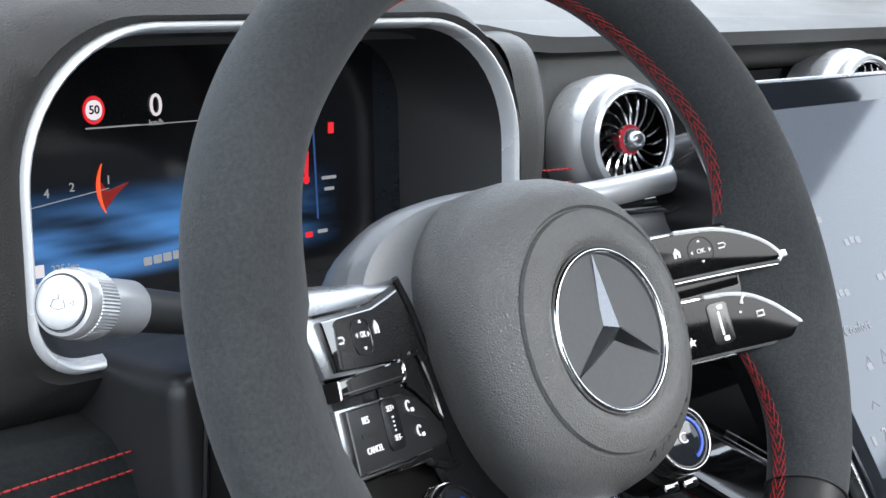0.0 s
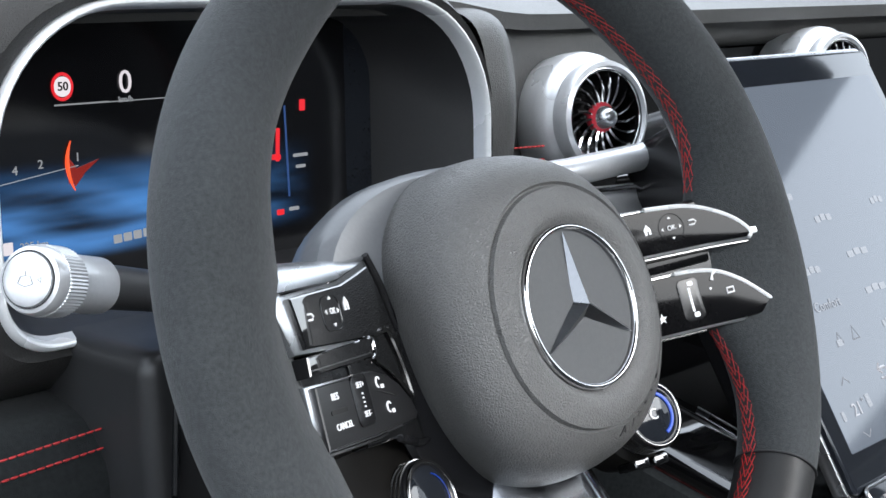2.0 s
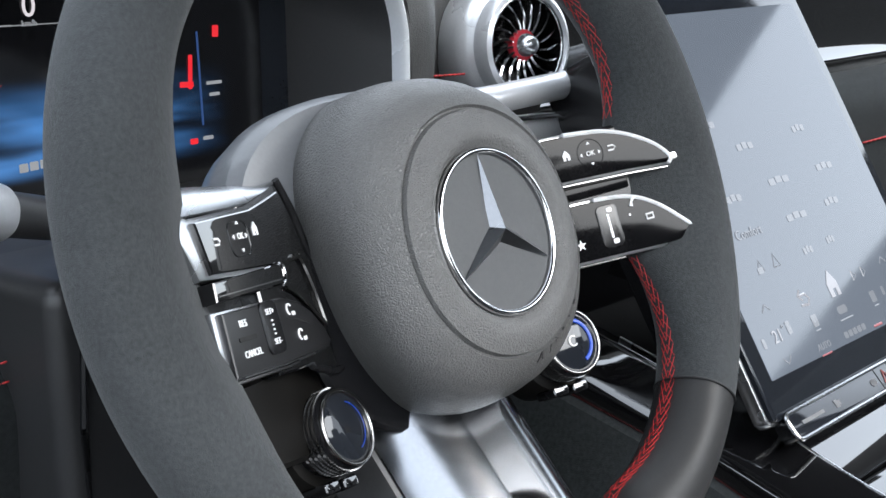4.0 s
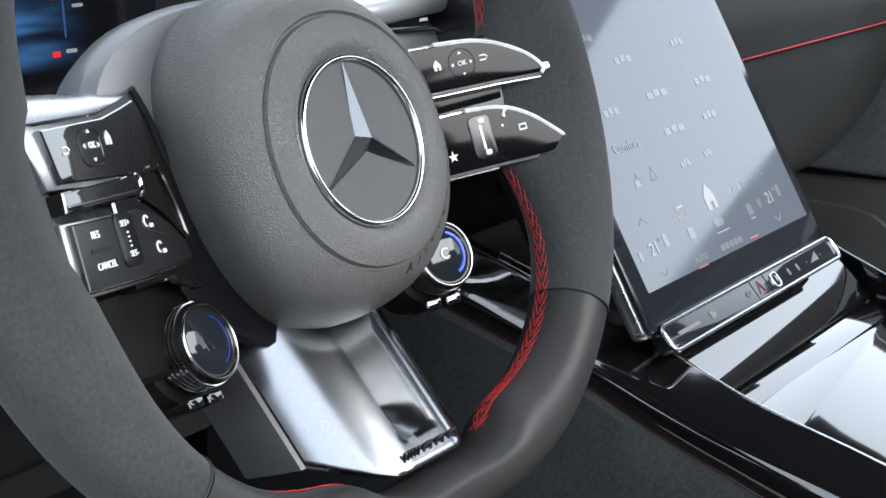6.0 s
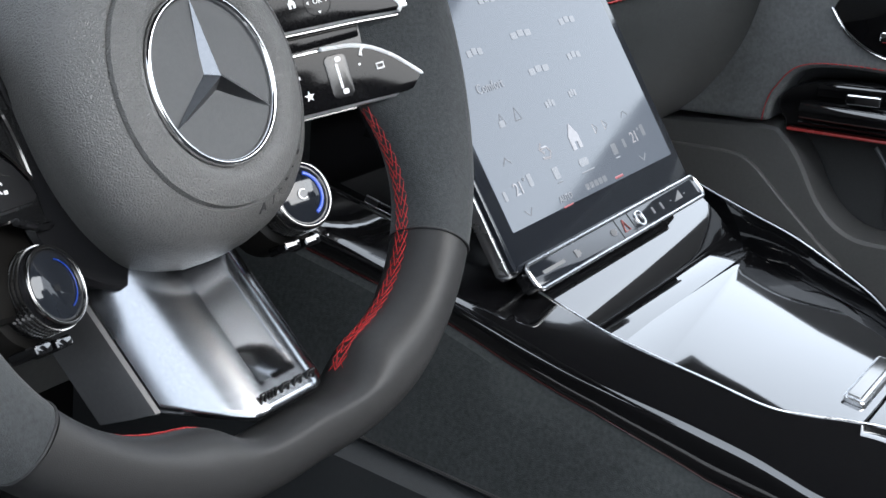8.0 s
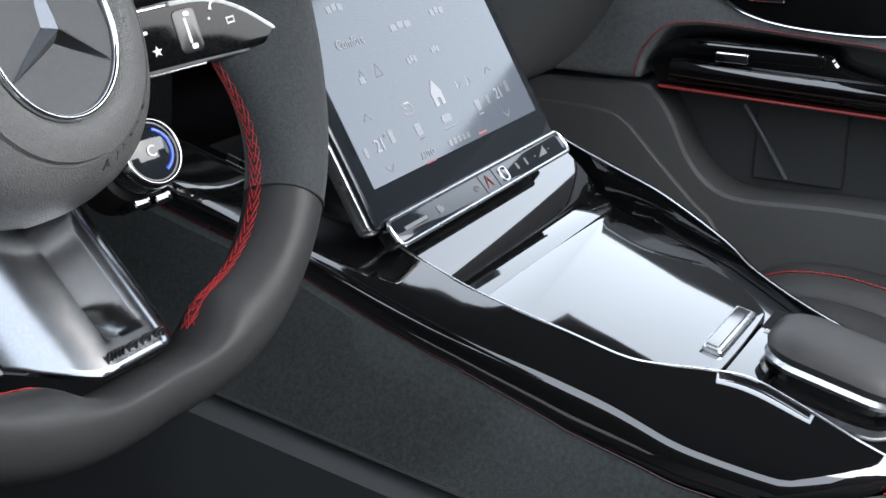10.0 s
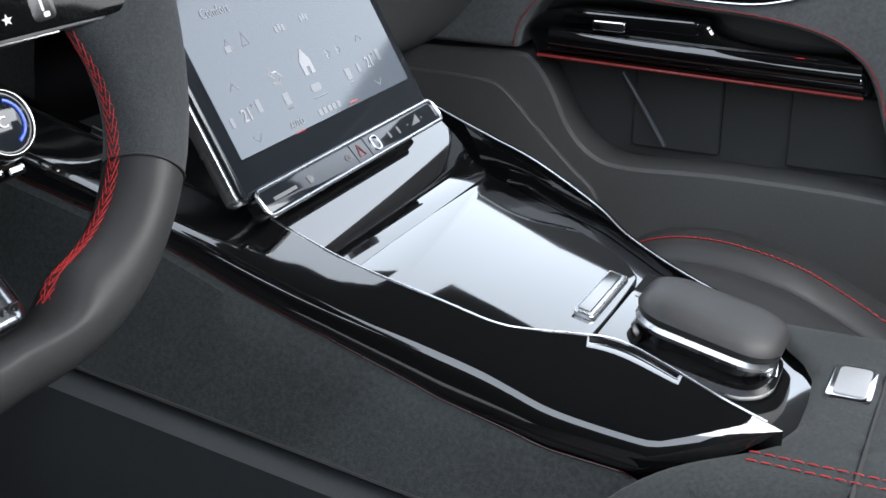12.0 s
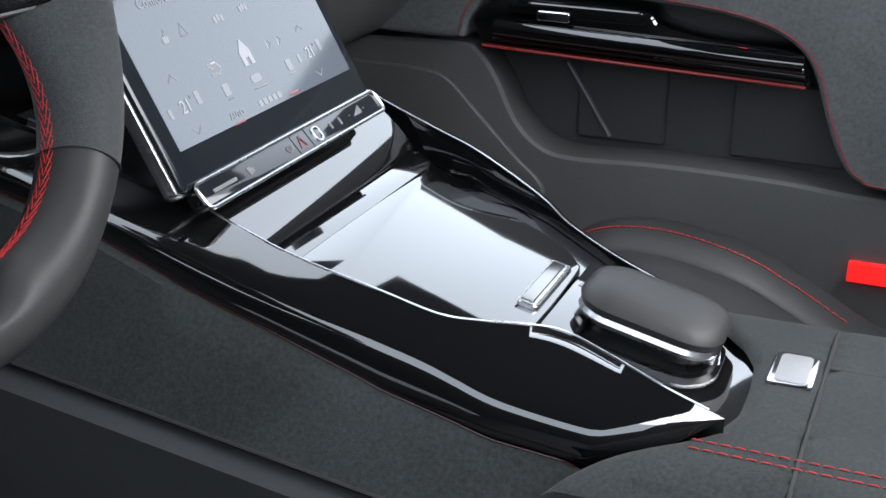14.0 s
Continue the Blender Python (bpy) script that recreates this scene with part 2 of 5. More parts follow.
def stitches(path_a, path_b, count, r, mat, parent, normal, lean=0.0, name="stitching"):
    """Threads laid from one seam line to the other, each a small tube."""
    bm = bmesh.new()
    n = len(path_a) - 1
    for i in range(count):
        u, v = i / count * n, min((i + 0.8 + lean) / count, 1) * n
        a, b = Vector(path_a[int(u)]).lerp(Vector(path_a[min(int(u) + 1, n)]), u % 1), Vector(path_b[int(v)]).lerp(Vector(path_b[min(int(v) + 1, n)]), v % 1)
        lift = normal((a + b) / 2) * r * 0.9
        tube([a, a.lerp(b, 0.25) + lift, a.lerp(b, 0.75) + lift, b], [r * 0.7, r, r, r * 0.7], 5, bm=bm)
    return part(name, bm, mat, parent, "red sewing thread")
# ---- steering wheel, in its own frame ----
wheel = thing("steering_wheel", WHEEL @ Vector((0, 0.03, 0)), "flat-bottomed sports steering wheel in grey suede with red cross stitching", "steering wheel")


def bump_at(q, centre, width):
    d = (q - centre + 180) % 360 - 180
    return math.exp(-(d / width) ** 2)


RIM_TURN = (-90, -78, -63, -52, -40, -30, -21, -12, -6, 0, 7, 20, 32, 90)
RIM_REACH = (0.139, 0.143, 0.1495, 0.1525, 0.1555, 0.1588, 0.1608, 0.1630, 0.1655, 0.1675, 0.1685, 0.171, 0.172, 0.172)


def rim_centre(q):
    """The middle of the rim: round above, drawn in and flattened below."""
    c, s = math.cos(radians(q)), math.sin(radians(q))
    rise = math.degrees(math.asin(max(-1, min(1, s))))
    r = sum(float(np.interp(rise + d, RIM_TURN, RIM_REACH)) for d in (-8, -4, 0, 4, 8)) / 5
    return Vector((r * c, 0.017, r * s))


def rim_point(q, phi, grow=0.0):
    """A point on the rim's skin: q round the wheel, phi round the section (0 outside, 90 away from the driver, 180 inside)."""
    t = (rim_centre(q + 0.5) - rim_centre(q - 0.5)).normalized()
    out = Vector((t.z, 0, -t.x))
    c, s = math.cos(radians(phi)), math.sin(radians(phi))
    grip = 0.003 * (bump_at(q, 48, 14) + bump_at(q, 132, 14))
    d = min(abs((q + 180) % 360 - 180), abs(q % 360 - 180))
    swell = math.exp(-(d / (23 if math.sin(radians(q)) > 0 else 26)) ** 2)
    inner = 0.017 + grip + 0.0255 * swell + 0.003 * bump_at(q, 270, 30) - 0.0085 * bump_at(q, 218, 24) - 0.0050 * bump_at(q, 318, 22) - 0.013 * math.exp(-(((q - 270 + 180) % 360 - 180) / 18.5) ** 6)
    a = (0.0175 if c > 0 else inner) + grow
    b = 0.0195 + grow - 0.004 * swell
    n = 2.25
    f = (abs(c) ** n + abs(s) ** n) ** (-1 / n)
    lean = swell * 0.62 * max(0, a * abs(c) * f - 0.010) if c < 0 else 0
    return rim_centre(q) + out * a * c * f + Vector((0, b * s * f + lean, 0))


def rim_arc(q0, q1, steps, grow=0.0):
    return [[rim_point(q0 + (q1 - q0) * i / steps, 360 * k / 28, grow) for k in range(28)] for i in range(steps + 1)]


part("rim_grip", sheet(rim_arc(-38, 218, 150), True, True), SUEDE, wheel, "charcoal suede upper rim", WHEEL, sharp=60)
part("rim_base", sheet(rim_arc(218.4, 321.6, 64, -0.0003), True, True), LEATHER_SMOOTH, wheel, "smooth black leather flat lower rim", WHEEL, sharp=60)
for q in (-38, 218):
    part("rim_seam", tube([WHEEL @ rim_point(q + 0.3 * math.sin(radians(k * 12)), k * 10, 0.0001) for k in range(36)], 0.0006, 6, True), GREY_THREAD, wheel)


def rim_stitch(q0, q1, count, turn=0):
    """A herringbone of red thread down the middle of the rim's inner side."""
    path = lambda phi: [WHEEL @ rim_point(q0 + (q1 - q0) * i / 60, phi, 0.0002) for i in range(61)]
    out = lambda p: (Vector((-0.3 if p.x > 0 else 0.3, -0.35, 0.1))).normalized()
    a, b, c = path(157 + turn), path(169 + turn), path(181 + turn)
    for pa, pb in ((a, b), (c, b)):
        stitches(pa, pb, count, 0.00024, THREAD, wheel, out, 0.9)
        stitches(pb, pa, count, 0.00017, THREAD, wheel, out, 0.1)


for arc in ((16, 88, 26), (-14, -74, 24), (164, 92, 26), (194, 232, 16), (232, 252, 8)):
    rim_stitch(*arc)

# airbag cover with its ring groove
HUB = [(0.0, 0.0030), (0.0335, 0.0030), (0.0345, 0.0024), (0.0365, 0.0000), (0.0390, -0.0010), (0.0425, -0.0008), (0.0462, 0.0004), (0.0490, 0.0018), (0.0495, 0.0040), (0.0501, 0.0043),
       (0.0508, 0.0028), (0.0530, 0.0047), (0.0560, 0.0080), (0.0588, 0.0126), (0.0612, 0.0182), (0.0632, 0.0252), (0.0646, 0.0330), (0.0652, 0.0420), (0.0650, 0.0540), (0.0610, 0.0580)]
rings = []
for r, y in HUB:
    k = min(1, max(0, (r - 0.046) / 0.018))
    n = 2 + 0.38 * k
    ring = []
    for i in range(96):
        c, s = math.cos(2 * math.pi * i / 96), math.sin(2 * math.pi * i / 96)
        f = (abs(c) ** n + abs(s) ** n) ** (-1 / n)
        z = max(r, 0.0002) * s * f * (1 + (0.10 if s > 0 else 0.05) * k)
        deep = min(1, max(0, (y - 0.016) / 0.030))
        taper = 1 + 0.03 * k - deep * (0.08 + 0.18 * min(1, max(0, (0.045 - z) / 0.095)))
        ring.append((max(r, 0.0002) * c * f * taper, y, z))
    rings.append(ring)
hub = part("airbag_cover", sheet(rings, True, True), LEATHER, wheel, "grained dark grey airbag cover", WHEEL, sharp=50)
part("emblem_disc", turned([(0.0002, -0.0016), (0.0318, -0.0012), (0.0324, 0.0)], 64), material("emblem_skin", (0.075, 0.077, 0.08), 0.6, bump=0.4, bump_scale=2600, vary=0.1), hub, m=WHEEL @ pose(0, 0.0035, 0))
part("emblem_ring", tube([(0.0330 * math.cos(radians(k * 5)), -0.0022, 0.0330 * math.sin(radians(k * 5))) for k in range(72)], 0.0015, 10, True, up=(0, 1, 0)), CHROME, hub, "polished chrome ring", WHEEL @ pose(0, 0.0035, 0), sharp=80)
star = bmesh.new()
for k in range(3):
    a = radians(90 + 120 * k)
    d, sd = Vector((math.cos(a), 0, math.sin(a))), Vector((-math.sin(a), 0, math.cos(a)))
    w0 = 0.0078
    n1, n2 = Vector((math.cos(a + radians(60)), 0, math.sin(a + radians(60)))) * w0 * 0.62, Vector((math.cos(a - radians(60)), 0, math.sin(a - radians(60)))) * w0 * 0.62
    top, tip, back = Vector((0, -0.0062, 0)), d * 0.0318 + Vector((0, -0.0022, 0)), Vector((0, -0.0012, 0))
    v = [star.verts.new(p) for p in (top, tip, n1 + back, n2 + back)]
    star.faces.new((v[0], v[2], v[1]))
    star.faces.new((v[0], v[1], v[3]))
part("emblem_star_shape", star, material("emblem_metal", (0.20, 0.205, 0.215), 0.28, 1.0, vary=0.08, wear=0.05), hub, "three pointed polished metal emblem", WHEEL @ pose(0, 0.0035, 0), smooth=False)
for q, ch in zip((-101, -93.5, -87.5, -80.5, -73, -65), "AIRBAG"):
    a = radians(q + 20)
    o = WHEEL @ Vector((0.0535 * math.cos(a), 0.0049, 0.0535 * math.sin(a)))
    nn = WHEEL.to_3x3() @ Vector((0.62 * math.cos(a), -0.78, 0.62 * math.sin(a)))
    lettering(ch, 0.0066, LEATHER_SMOOTH, hub, basis(o, WHEEL.to_3x3() @ Vector((-math.sin(a), 0, math.cos(a))), nn), "embossed_letter", 0.0004)
part("cover_base", turned([(0.050, 0.0475), (0.068, 0.0480), (0.070, 0.0500), (0.068, 0.060)], 64, 2.5, 1.0, 0.80), SATIN_BLACK, wheel, m=WHEEL @ pose(0, 0, -0.0155))
# cover behind the airbag and its collar
part("back_cover", turned([(0.058, 0.050), (0.070, 0.051), (0.0735, 0.056), (0.074, 0.066), (0.070, 0.080), (0.058, 0.092)], 64, 2.6, 1.22, 0.84), PLASTIC_BLUE, wheel, "smooth blue-grey plastic back cover", WHEEL @ pose(0, 0, 0.0115))

# button pods: the face leans back towards the hub
UPPER = [(0.070, 0.0362), (0.0963, 0.0352), (0.1100, 0.0338), (0.1167, 0.0326), (0.1245, 0.0300), (0.1320, 0.0262), (0.1385, 0.0218), (0.1430, 0.0172), (0.1452, 0.0133), (0.1435, 0.0112), (0.1223, 0.0127), (0.0888, 0.0141), (0.070, 0.0147)]
LOWER = [(0.066, 0.0036), (0.0911, 0.0033), (0.1022, 0.0029), (0.1120, 0.0020), (0.1188, 0.0006), (0.1260, -0.0022), (0.1340, -0.0076), (0.1410, -0.0143), (0.1470, -0.0208), (0.1482, -0.0240), (0.1450, -0.0264), (0.1112, -0.0247), (0.0855, -0.0237), (0.066, -0.0230)]


def pod_frame(side):
    return WHEEL @ basis((side * 0.095, 0.032, 0), (0.9153, side * -0.4027, 0), (side * -0.4027, -0.9153, 0))


def local(outline, side, grow=0.0):
    pts = [(side * (x - 0.095) / 0.9153, z) for x, z in outline]
    cx, cz = sum(p[0] for p in pts) / len(pts), sum(p[1] for p in pts) / len(pts)
    out = []
    for x, z in pts:
        d = math.hypot(x - cx, z - cz)
        out.append((x + grow * (x - cx) / d * 0.6, z + grow * (1 if z > cz else -1)))
    return out if side > 0 else out[::-1]


def blob(parent, m, x, z, w, h, r, mat=None, name="symbol", y=-0.0026, spin=0):
    return part(name, prism(rounded(w, h, r, 3), y, y + 0.0003), mat or ICON, parent, m=m @ pose(x, 0, z, 0, spin, 0), smooth=False)


for side in (1, -1):
    F = pod_frame(side)
    for outline, upper in ((UPPER, True), (LOWER, False)) if side > 0 else ():
        pod = part("button_pod", prism(local(outline, side, 0.0010), -0.0004, 0.014, 0.0012), SATIN, wheel, "satin silver pod housing", F)
        part("pod_face", prism(local(outline, side, -0.0004), -0.0024, 0.002, 0.0012, 3), POD_BLACK, pod, "piano black touch face", F)
        edge = [(side * (x - 0.095) / 0.9153, -0.0016, z) for x, z in (outline[1:10] if upper else outline[2:11])]
        part("trim_strip", tube(smooth_path(edge, 4), 0.0012, 8, up=(0, 1, 0)), BEZEL, pod, "bright chrome edge strip", F)
        low = [(side * (x - 0.095) / 0.9153, -0.0004, z - 0.0016) for x, z in (outline[-4:] if upper else outline[-3:])]
        part("lower_strip", tube(low, 0.0005, 6, up=(0, 1, 0)), DARK_CHROME, pod, m=F)
        tip = (0.0655 if upper else 0.0685)
        tz = 0.0136 if upper else -0.0233
        part("pod_tip", box(tip - 0.0105, tip - 0.001, -0.0006, 0.006, tz - 0.0014, tz + 0.0022, 0.0008), SATIN, pod, m=F)
        if upper:
            # home, arrows round a centre key, back
            hx = 0.0
            part("symbol", prism([(hx - 0.0016, 0.0236), (hx - 0.0004, 0.0236), (hx - 0.0004, 0.0252), (hx + 0.0006, 0.0252), (hx + 0.0006, 0.0236), (hx + 0.0018, 0.0236), (hx + 0.0018, 0.0262), (hx, 0.0284), (hx - 0.0018, 0.0262)], -0.0027, -0.0024), ICON, pod, m=F, smooth=False)
            ox = side * 0.0128
            lettering("OK", 0.0032, ICON, pod, F @ pose(ox, -0.0026, 0.0243), "lettering")
            for dx, dz, sp in ((0, 0.0044, 0), (0, -0.0044, 180), (-0.0044, 0, -90), (0.0044, 0, 90)):
                part("arrow", prism([(-0.0009, 0), (0.0009, 0), (0, 0.0012)], -0.0027, -0.0024), ICON, pod, m=F @ pose(ox + dx, 0, 0.0243 + dz, 0, sp, 0), smooth=False)
            bx = side * 0.0245
            part("symbol", tube([(bx - 0.002, -0.0026, 0.0236), (bx + 0.001, -0.0026, 0.0236), (bx + 0.0022, -0.0026, 0.0246), (bx + 0.001, -0.0026, 0.0257), (bx - 0.0018, -0.0026, 0.0257)], 0.0004, 5), ICON, pod, m=F)
            part("key_edge", tube([(ox + 0.0068 * math.cos(q / 4), -0.0025, 0.0243 + 0.0068 * math.sin(q / 4)) for q in range(25)], 0.00016, 4, True, up=(0, 1, 0)), SATIN_BLACK, pod, m=F)
        else:
            s0 = side * 0.0127
            part("slider", prism(rounded(0.0115, 0.020, 0.003), -0.0030, -0.002, 0.0004), SATIN_BLACK, pod, m=F @ pose(s0, 0, -0.0105))
            blob(pod, F, s0 - 0.0002, -0.0105, 0.0012, 0.0115, 0.0005, y=-0.0033)
            blob(pod, F, s0 + 0.0012, -0.0030, 0.0030, 0.0022, 0.0008, y=-0.0033)
            blob(pod, F, s0 + 0.0010, -0.0178, 0.0030, 0.0024, 0.0008, y=-0.0033)
            five = [((0.0026 if k % 2 == 0 else 0.0011) * math.sin(k * math.pi / 5) - 0.0046, (0.0026 if k % 2 == 0 else 0.0011) * math.cos(k * math.pi / 5) - 0.0158) for k in range(10)]
            part("symbol", prism(five[::-1], -0.0027, -0.0024), ICON, pod, m=F, smooth=False)
            blob(pod, F, -0.0085, -0.0068, 0.004, 0.0016, 0.0004)
            part("symbol", tube([(0.0262, -0.0026, -0.0042), (0.0270, -0.0026, -0.0020), (0.0290, -0.0026, 0.0)], [0.0010, 0.0005, 0.0010], 6), ICON, pod, m=F)
            part("symbol", tube([(0.0330, -0.0026, -0.0120), (0.0366, -0.0026, -0.0120), (0.0366, -0.0026, -0.0096), (0.0330, -0.0026, -0.0096)], 0.0005, 5, True, up=(0, 1, 0)), ICON, pod, m=F)
            blob(pod, F, 0.0246, -0.0078, 0.0012, 0.0012, 0.0005)
    # gloss bridge between the pods, and the suede spoke behind them
    def bridge(name, x0, x1, z0, z1, y0, y1, mat, bev):
        lo, hi = sorted((side * x0, side * x1))
        return part(name, box(lo, hi, y0, y1, z0, z1, bev), mat, wheel, m=F)
    if side > 0:
        bridge("pod_bridge", -0.020, 0.034, 0.0050, 0.0128, 0.0060, 0.012, POD_BLACK, 0.0016)
    if side > 0:
        bridge("bridge_edge", -0.0206, -0.0190, 0.0050, 0.0128, 0.0045, 0.008, CHROME, 0.0005)
    bridge("spoke_core", -0.040, 0.045, -0.026, 0.036, 0.0080, 0.022, SATIN_BLACK, 0.004)
    if side > 0:
        bridge("hub_flank", -0.041, -0.018, -0.030, 0.038, 0.0010, 0.018, GLOSS, 0.003)
    if side > 0:
        bridge("flank_fin", -0.030, -0.012, -0.0005, 0.0010, -0.0020, 0.004, CHROME, 0.0004)
    # dark shroud from the lower pod to the knob
    hem = [(x, z) for x, z in ((-0.050, -0.0280), (0.028, -0.0275), (0.044, -0.0360), (0.040, -0.0500), (0.012, -0.0640), (-0.020, -0.0620), (-0.044, -0.0480))]
    if side < 0:
        part("knob_shroud", prism(hem, 0.007, 0.022, 0.005, 3), SHROUD_BLACK, wheel, "dark brown-black shroud round the knob", F)
    # shift paddle behind the spoke
    rows_ = [[(side * (0.060 + 0.036 * u + 0.008 * math.sin(v * math.pi)), 0.068 - 0.006 * math.sin(u * 1.6), 0.036 - 0.078 * v) for u in (i / 8 for i in range(9))] for v in (j / 10 for j in range(11))]
    part("shift_paddle", thick(sheet(rows_), 0.003), SATIN, wheel, "brushed metal shift paddle", WHEEL)
    # rotary knob under the spoke
    K = WHEEL @ basis((side * 0.0725, 0.0375, -0.0562), (1, side * -0.20, 0), (side * -0.20, -1, 0.12))
    arm = part("knob_arm", turned([(0.0135, 0.014), (0.0185, 0.017), (0.0205, 0.024), (0.0200, 0.036), (0.014, 0.044)], 48, 2.3, 1.0, 1.15), SHROUD_BLACK, wheel, m=K @ pose(0, 0, 0.003))
    knob = part("rotary_knob", turned([(0.0148, 0.0), (0.0158, 0.0015), (0.0160, 0.013), (0.0150, 0.016)], 64), SATIN_BLACK, wheel, "knurled black rotary drive knob", K)
    for row in range(5):
        ridge = bmesh.new()
        for k in range(72):
            q = 2 * math.pi * (k + 0.5 * (row % 2)) / 72
            bmesh.ops.create_cube(ridge, size=1, matrix=Matrix.Translation((0.0160 * math.cos(q), 0.0032 + 0.0021 * row, 0.0160 * math.sin(q))) @ Matrix.Rotation(-q, 4, "Y") @ Matrix.Rotation(radians(45), 4, "X") @ Matrix.Diagonal((0.0006, 0.0012, 0.0012, 1)))
        part("knurl_ring", ridge, DARK_CHROME, knob, m=K, smooth=False)
    part("knob_rim", tube([(0.0144 * math.cos(radians(6 * k)), 0.0, 0.0144 * math.sin(radians(6 * k))) for k in range(60)], 0.0010, 8, True, up=(0, 1, 0)), DARK_CHROME, knob, "dark chrome ring", K, sharp=80)
    part("knob_face", turned([(0.0002, -0.0004), (0.0120, -0.0004), (0.0138, 0.0006)], 48), SCREEN, knob, "round black glass display", K)
    ringc = [(0.0098 * math.cos(radians(q)), -0.0007, 0.0098 * math.sin(radians(q))) for q in range(-70, 71, 5)]
    part("light_arc", tube(ringc, 0.0009 if side > 0 else 0.0003, 6, up=(0, 1, 0), flat=0.5), glow("blue_light" if side > 0 else "dim_blue_light", (0.03, 0.14, 0.95), 0.11 if side > 0 else 0.03), knob, m=K)
    if side > 0:
        lettering("C", 0.0072, ICON, knob, K @ pose(-0.001, -0.0006, 0), "lettering")
    else:
        blob(knob, K, -0.001, -0.001, 0.0030, 0.0024, 0.0006, SATIN_BLACK, y=-0.0008)
    for dx, dz in ((-0.0075, -0.0195), (0.004, -0.0205)):
        part("knob_key", box(dx - 0.0045, dx + 0.0045, 0.010, 0.024, dz - 0.0018, dz + 0.0028, 0.0014), GLOSS, arm, m=K)

# driver's left pods: gloss faces in a silver frame, with a finned black flank against the airbag
FL = pod_frame(-1)
SOFT_BLACK = material("soft_black", (0.014, 0.014, 0.015), 0.36, vary=0.12, wear=0.05, bump=0.05, bump_scale=2500)
flank_edge = [(0.0284, 0.0410), (0.0354, 0.0290), (0.0403, 0.0132), (0.0476, -0.0078), (0.0527, -0.0245), (0.0522, -0.0305), (0.0450, -0.0345), (0.0340, -0.0352), (0.0170, -0.0306)]
part("hub_flank", prism([(-0.010, 0.033)] + flank_edge + [(-0.010, -0.0300)], 0.0, 0.016, 0.0022, 3), GLOSS, wheel, "piano black flank beside the airbag cover", FL)
part("flank_lip", tube(smooth_path([(x, 0.0002, z) for x, z in flank_edge], 5), 0.0016, 8, up=(0, 1, 0)), SATIN_BLACK, wheel, m=FL)
upper = part("button_pod", prism([(-0.060, 0.0312), (-0.048, 0.0298), (-0.005, 0.0322), (0.010, 0.0355), (0.0235, 0.0388), (0.0268, 0.030), (0.0240, 0.0150), (0.0190, 0.0098), (0.012, 0.0074), (-0.0505, 0.0084), (-0.0545, 0.018)], -0.0006, 0.014, 0.0012), SATIN, wheel, "satin silver pod housing", FL)
part("pod_face", prism([(-0.0475, 0.0280), (-0.0055, 0.0304), (0.0100, 0.0335), (0.0215, 0.0362), (0.0250, 0.030), (0.0226, 0.0165), (0.0185, 0.0115), (0.0120, 0.0090), (-0.0440, 0.0098)], -0.0026, 0.002, 0.0013, 3), GLOSS, upper, "piano black touch face", FL)
crown = smooth_path([(-0.054, 0, 0.0300), (-0.030, 0, 0.0310), (-0.0055, 0, 0.0322), (0.008, 0, 0.0350), (0.022, 0, 0.0384)], 5)
rows_ = [[(p.x, dy, p.z + dz * (1.04 - (i / (len(crown) - 1)) ** 3)) for i, p in enumerate(crown)] for dy, dz in ((-0.0006, 0.0006), (0.0004, 0.0040), (0.0028, 0.0074), (0.0066, 0.0102), (0.0130, 0.0118), (0.0220, 0.0118))]
part("pod_shoulder", thick(sheet(rows_), 0.002), SATIN, upper, "curved satin silver shoulder", FL, sharp=60)
part("key_edge", tube([(x, -0.0026, z) for x, z in rounded(0.0150, 0.0125, 0.0035, 4, -0.0190, 0.0205)], 0.00028, 5, True, up=(0, 1, 0)), SATIN_BLACK, upper, m=FL)
part("symbol", prism([(-0.0076, 0.0208), (-0.0064, 0.0208), (-0.0064, 0.0224), (-0.0052, 0.0224), (-0.0052, 0.0208), (-0.0040, 0.0208), (-0.0040, 0.0236), (-0.0058, 0.0258), (-0.0076, 0.0236)], -0.0030, -0.0026), ICON, upper, m=FL, smooth=False)
lettering("OK", 0.0032, ICON, upper, FL @ pose(-0.0185, -0.0028, 0.0212), "lettering")
for dx, dz, sp in ((0, 0.0044, 0), (0, -0.0044, 180), (-0.0044, 0, -90), (0.0044, 0, 90)):
    part("arrow", prism([(-0.0009, 0), (0.0009, 0), (0, 0.0012)], -0.0030, -0.0026), ICON, upper, m=FL @ pose(-0.0185 + dx, 0, 0.0212 + dz, 0, sp, 0), smooth=False)
part("symbol", tube([(-0.0382, -0.0028, 0.0194), (-0.0352, -0.0028, 0.0194), (-0.0340, -0.0028, 0.0204), (-0.0352, -0.0028, 0.0215), (-0.0380, -0.0028, 0.0215)], 0.0004, 5), ICON, upper, m=FL)
bar_ = part("pod_bridge", prism([(-0.0470, 0.0072), (0.0058, 0.0094), (0.0080, 0.0082), (0.0072, 0.0030), (0.0044, 0.0014), (-0.0480, 0.0002)], -0.0034, 0.010, 0.0014, 3), GLOSS, wheel, "gloss black bar between the pods", FL)
part("bridge_edge", tube(smooth_path([(0.0050, -0.0034, 0.0092), (0.0078, -0.0034, 0.0080), (0.0070, -0.0034, 0.0030), (0.0040, -0.0034, 0.0014)], 4), 0.0006, 6, up=(0, 1, 0)), CHROME, bar_, m=FL)
part("bridge_line", tube([(-0.0470, -0.0036, 0.0022), (0.0030, -0.0036, 0.0034)], 0.0004, 6, up=(0, 1, 0)), CHROME, bar_, m=FL)
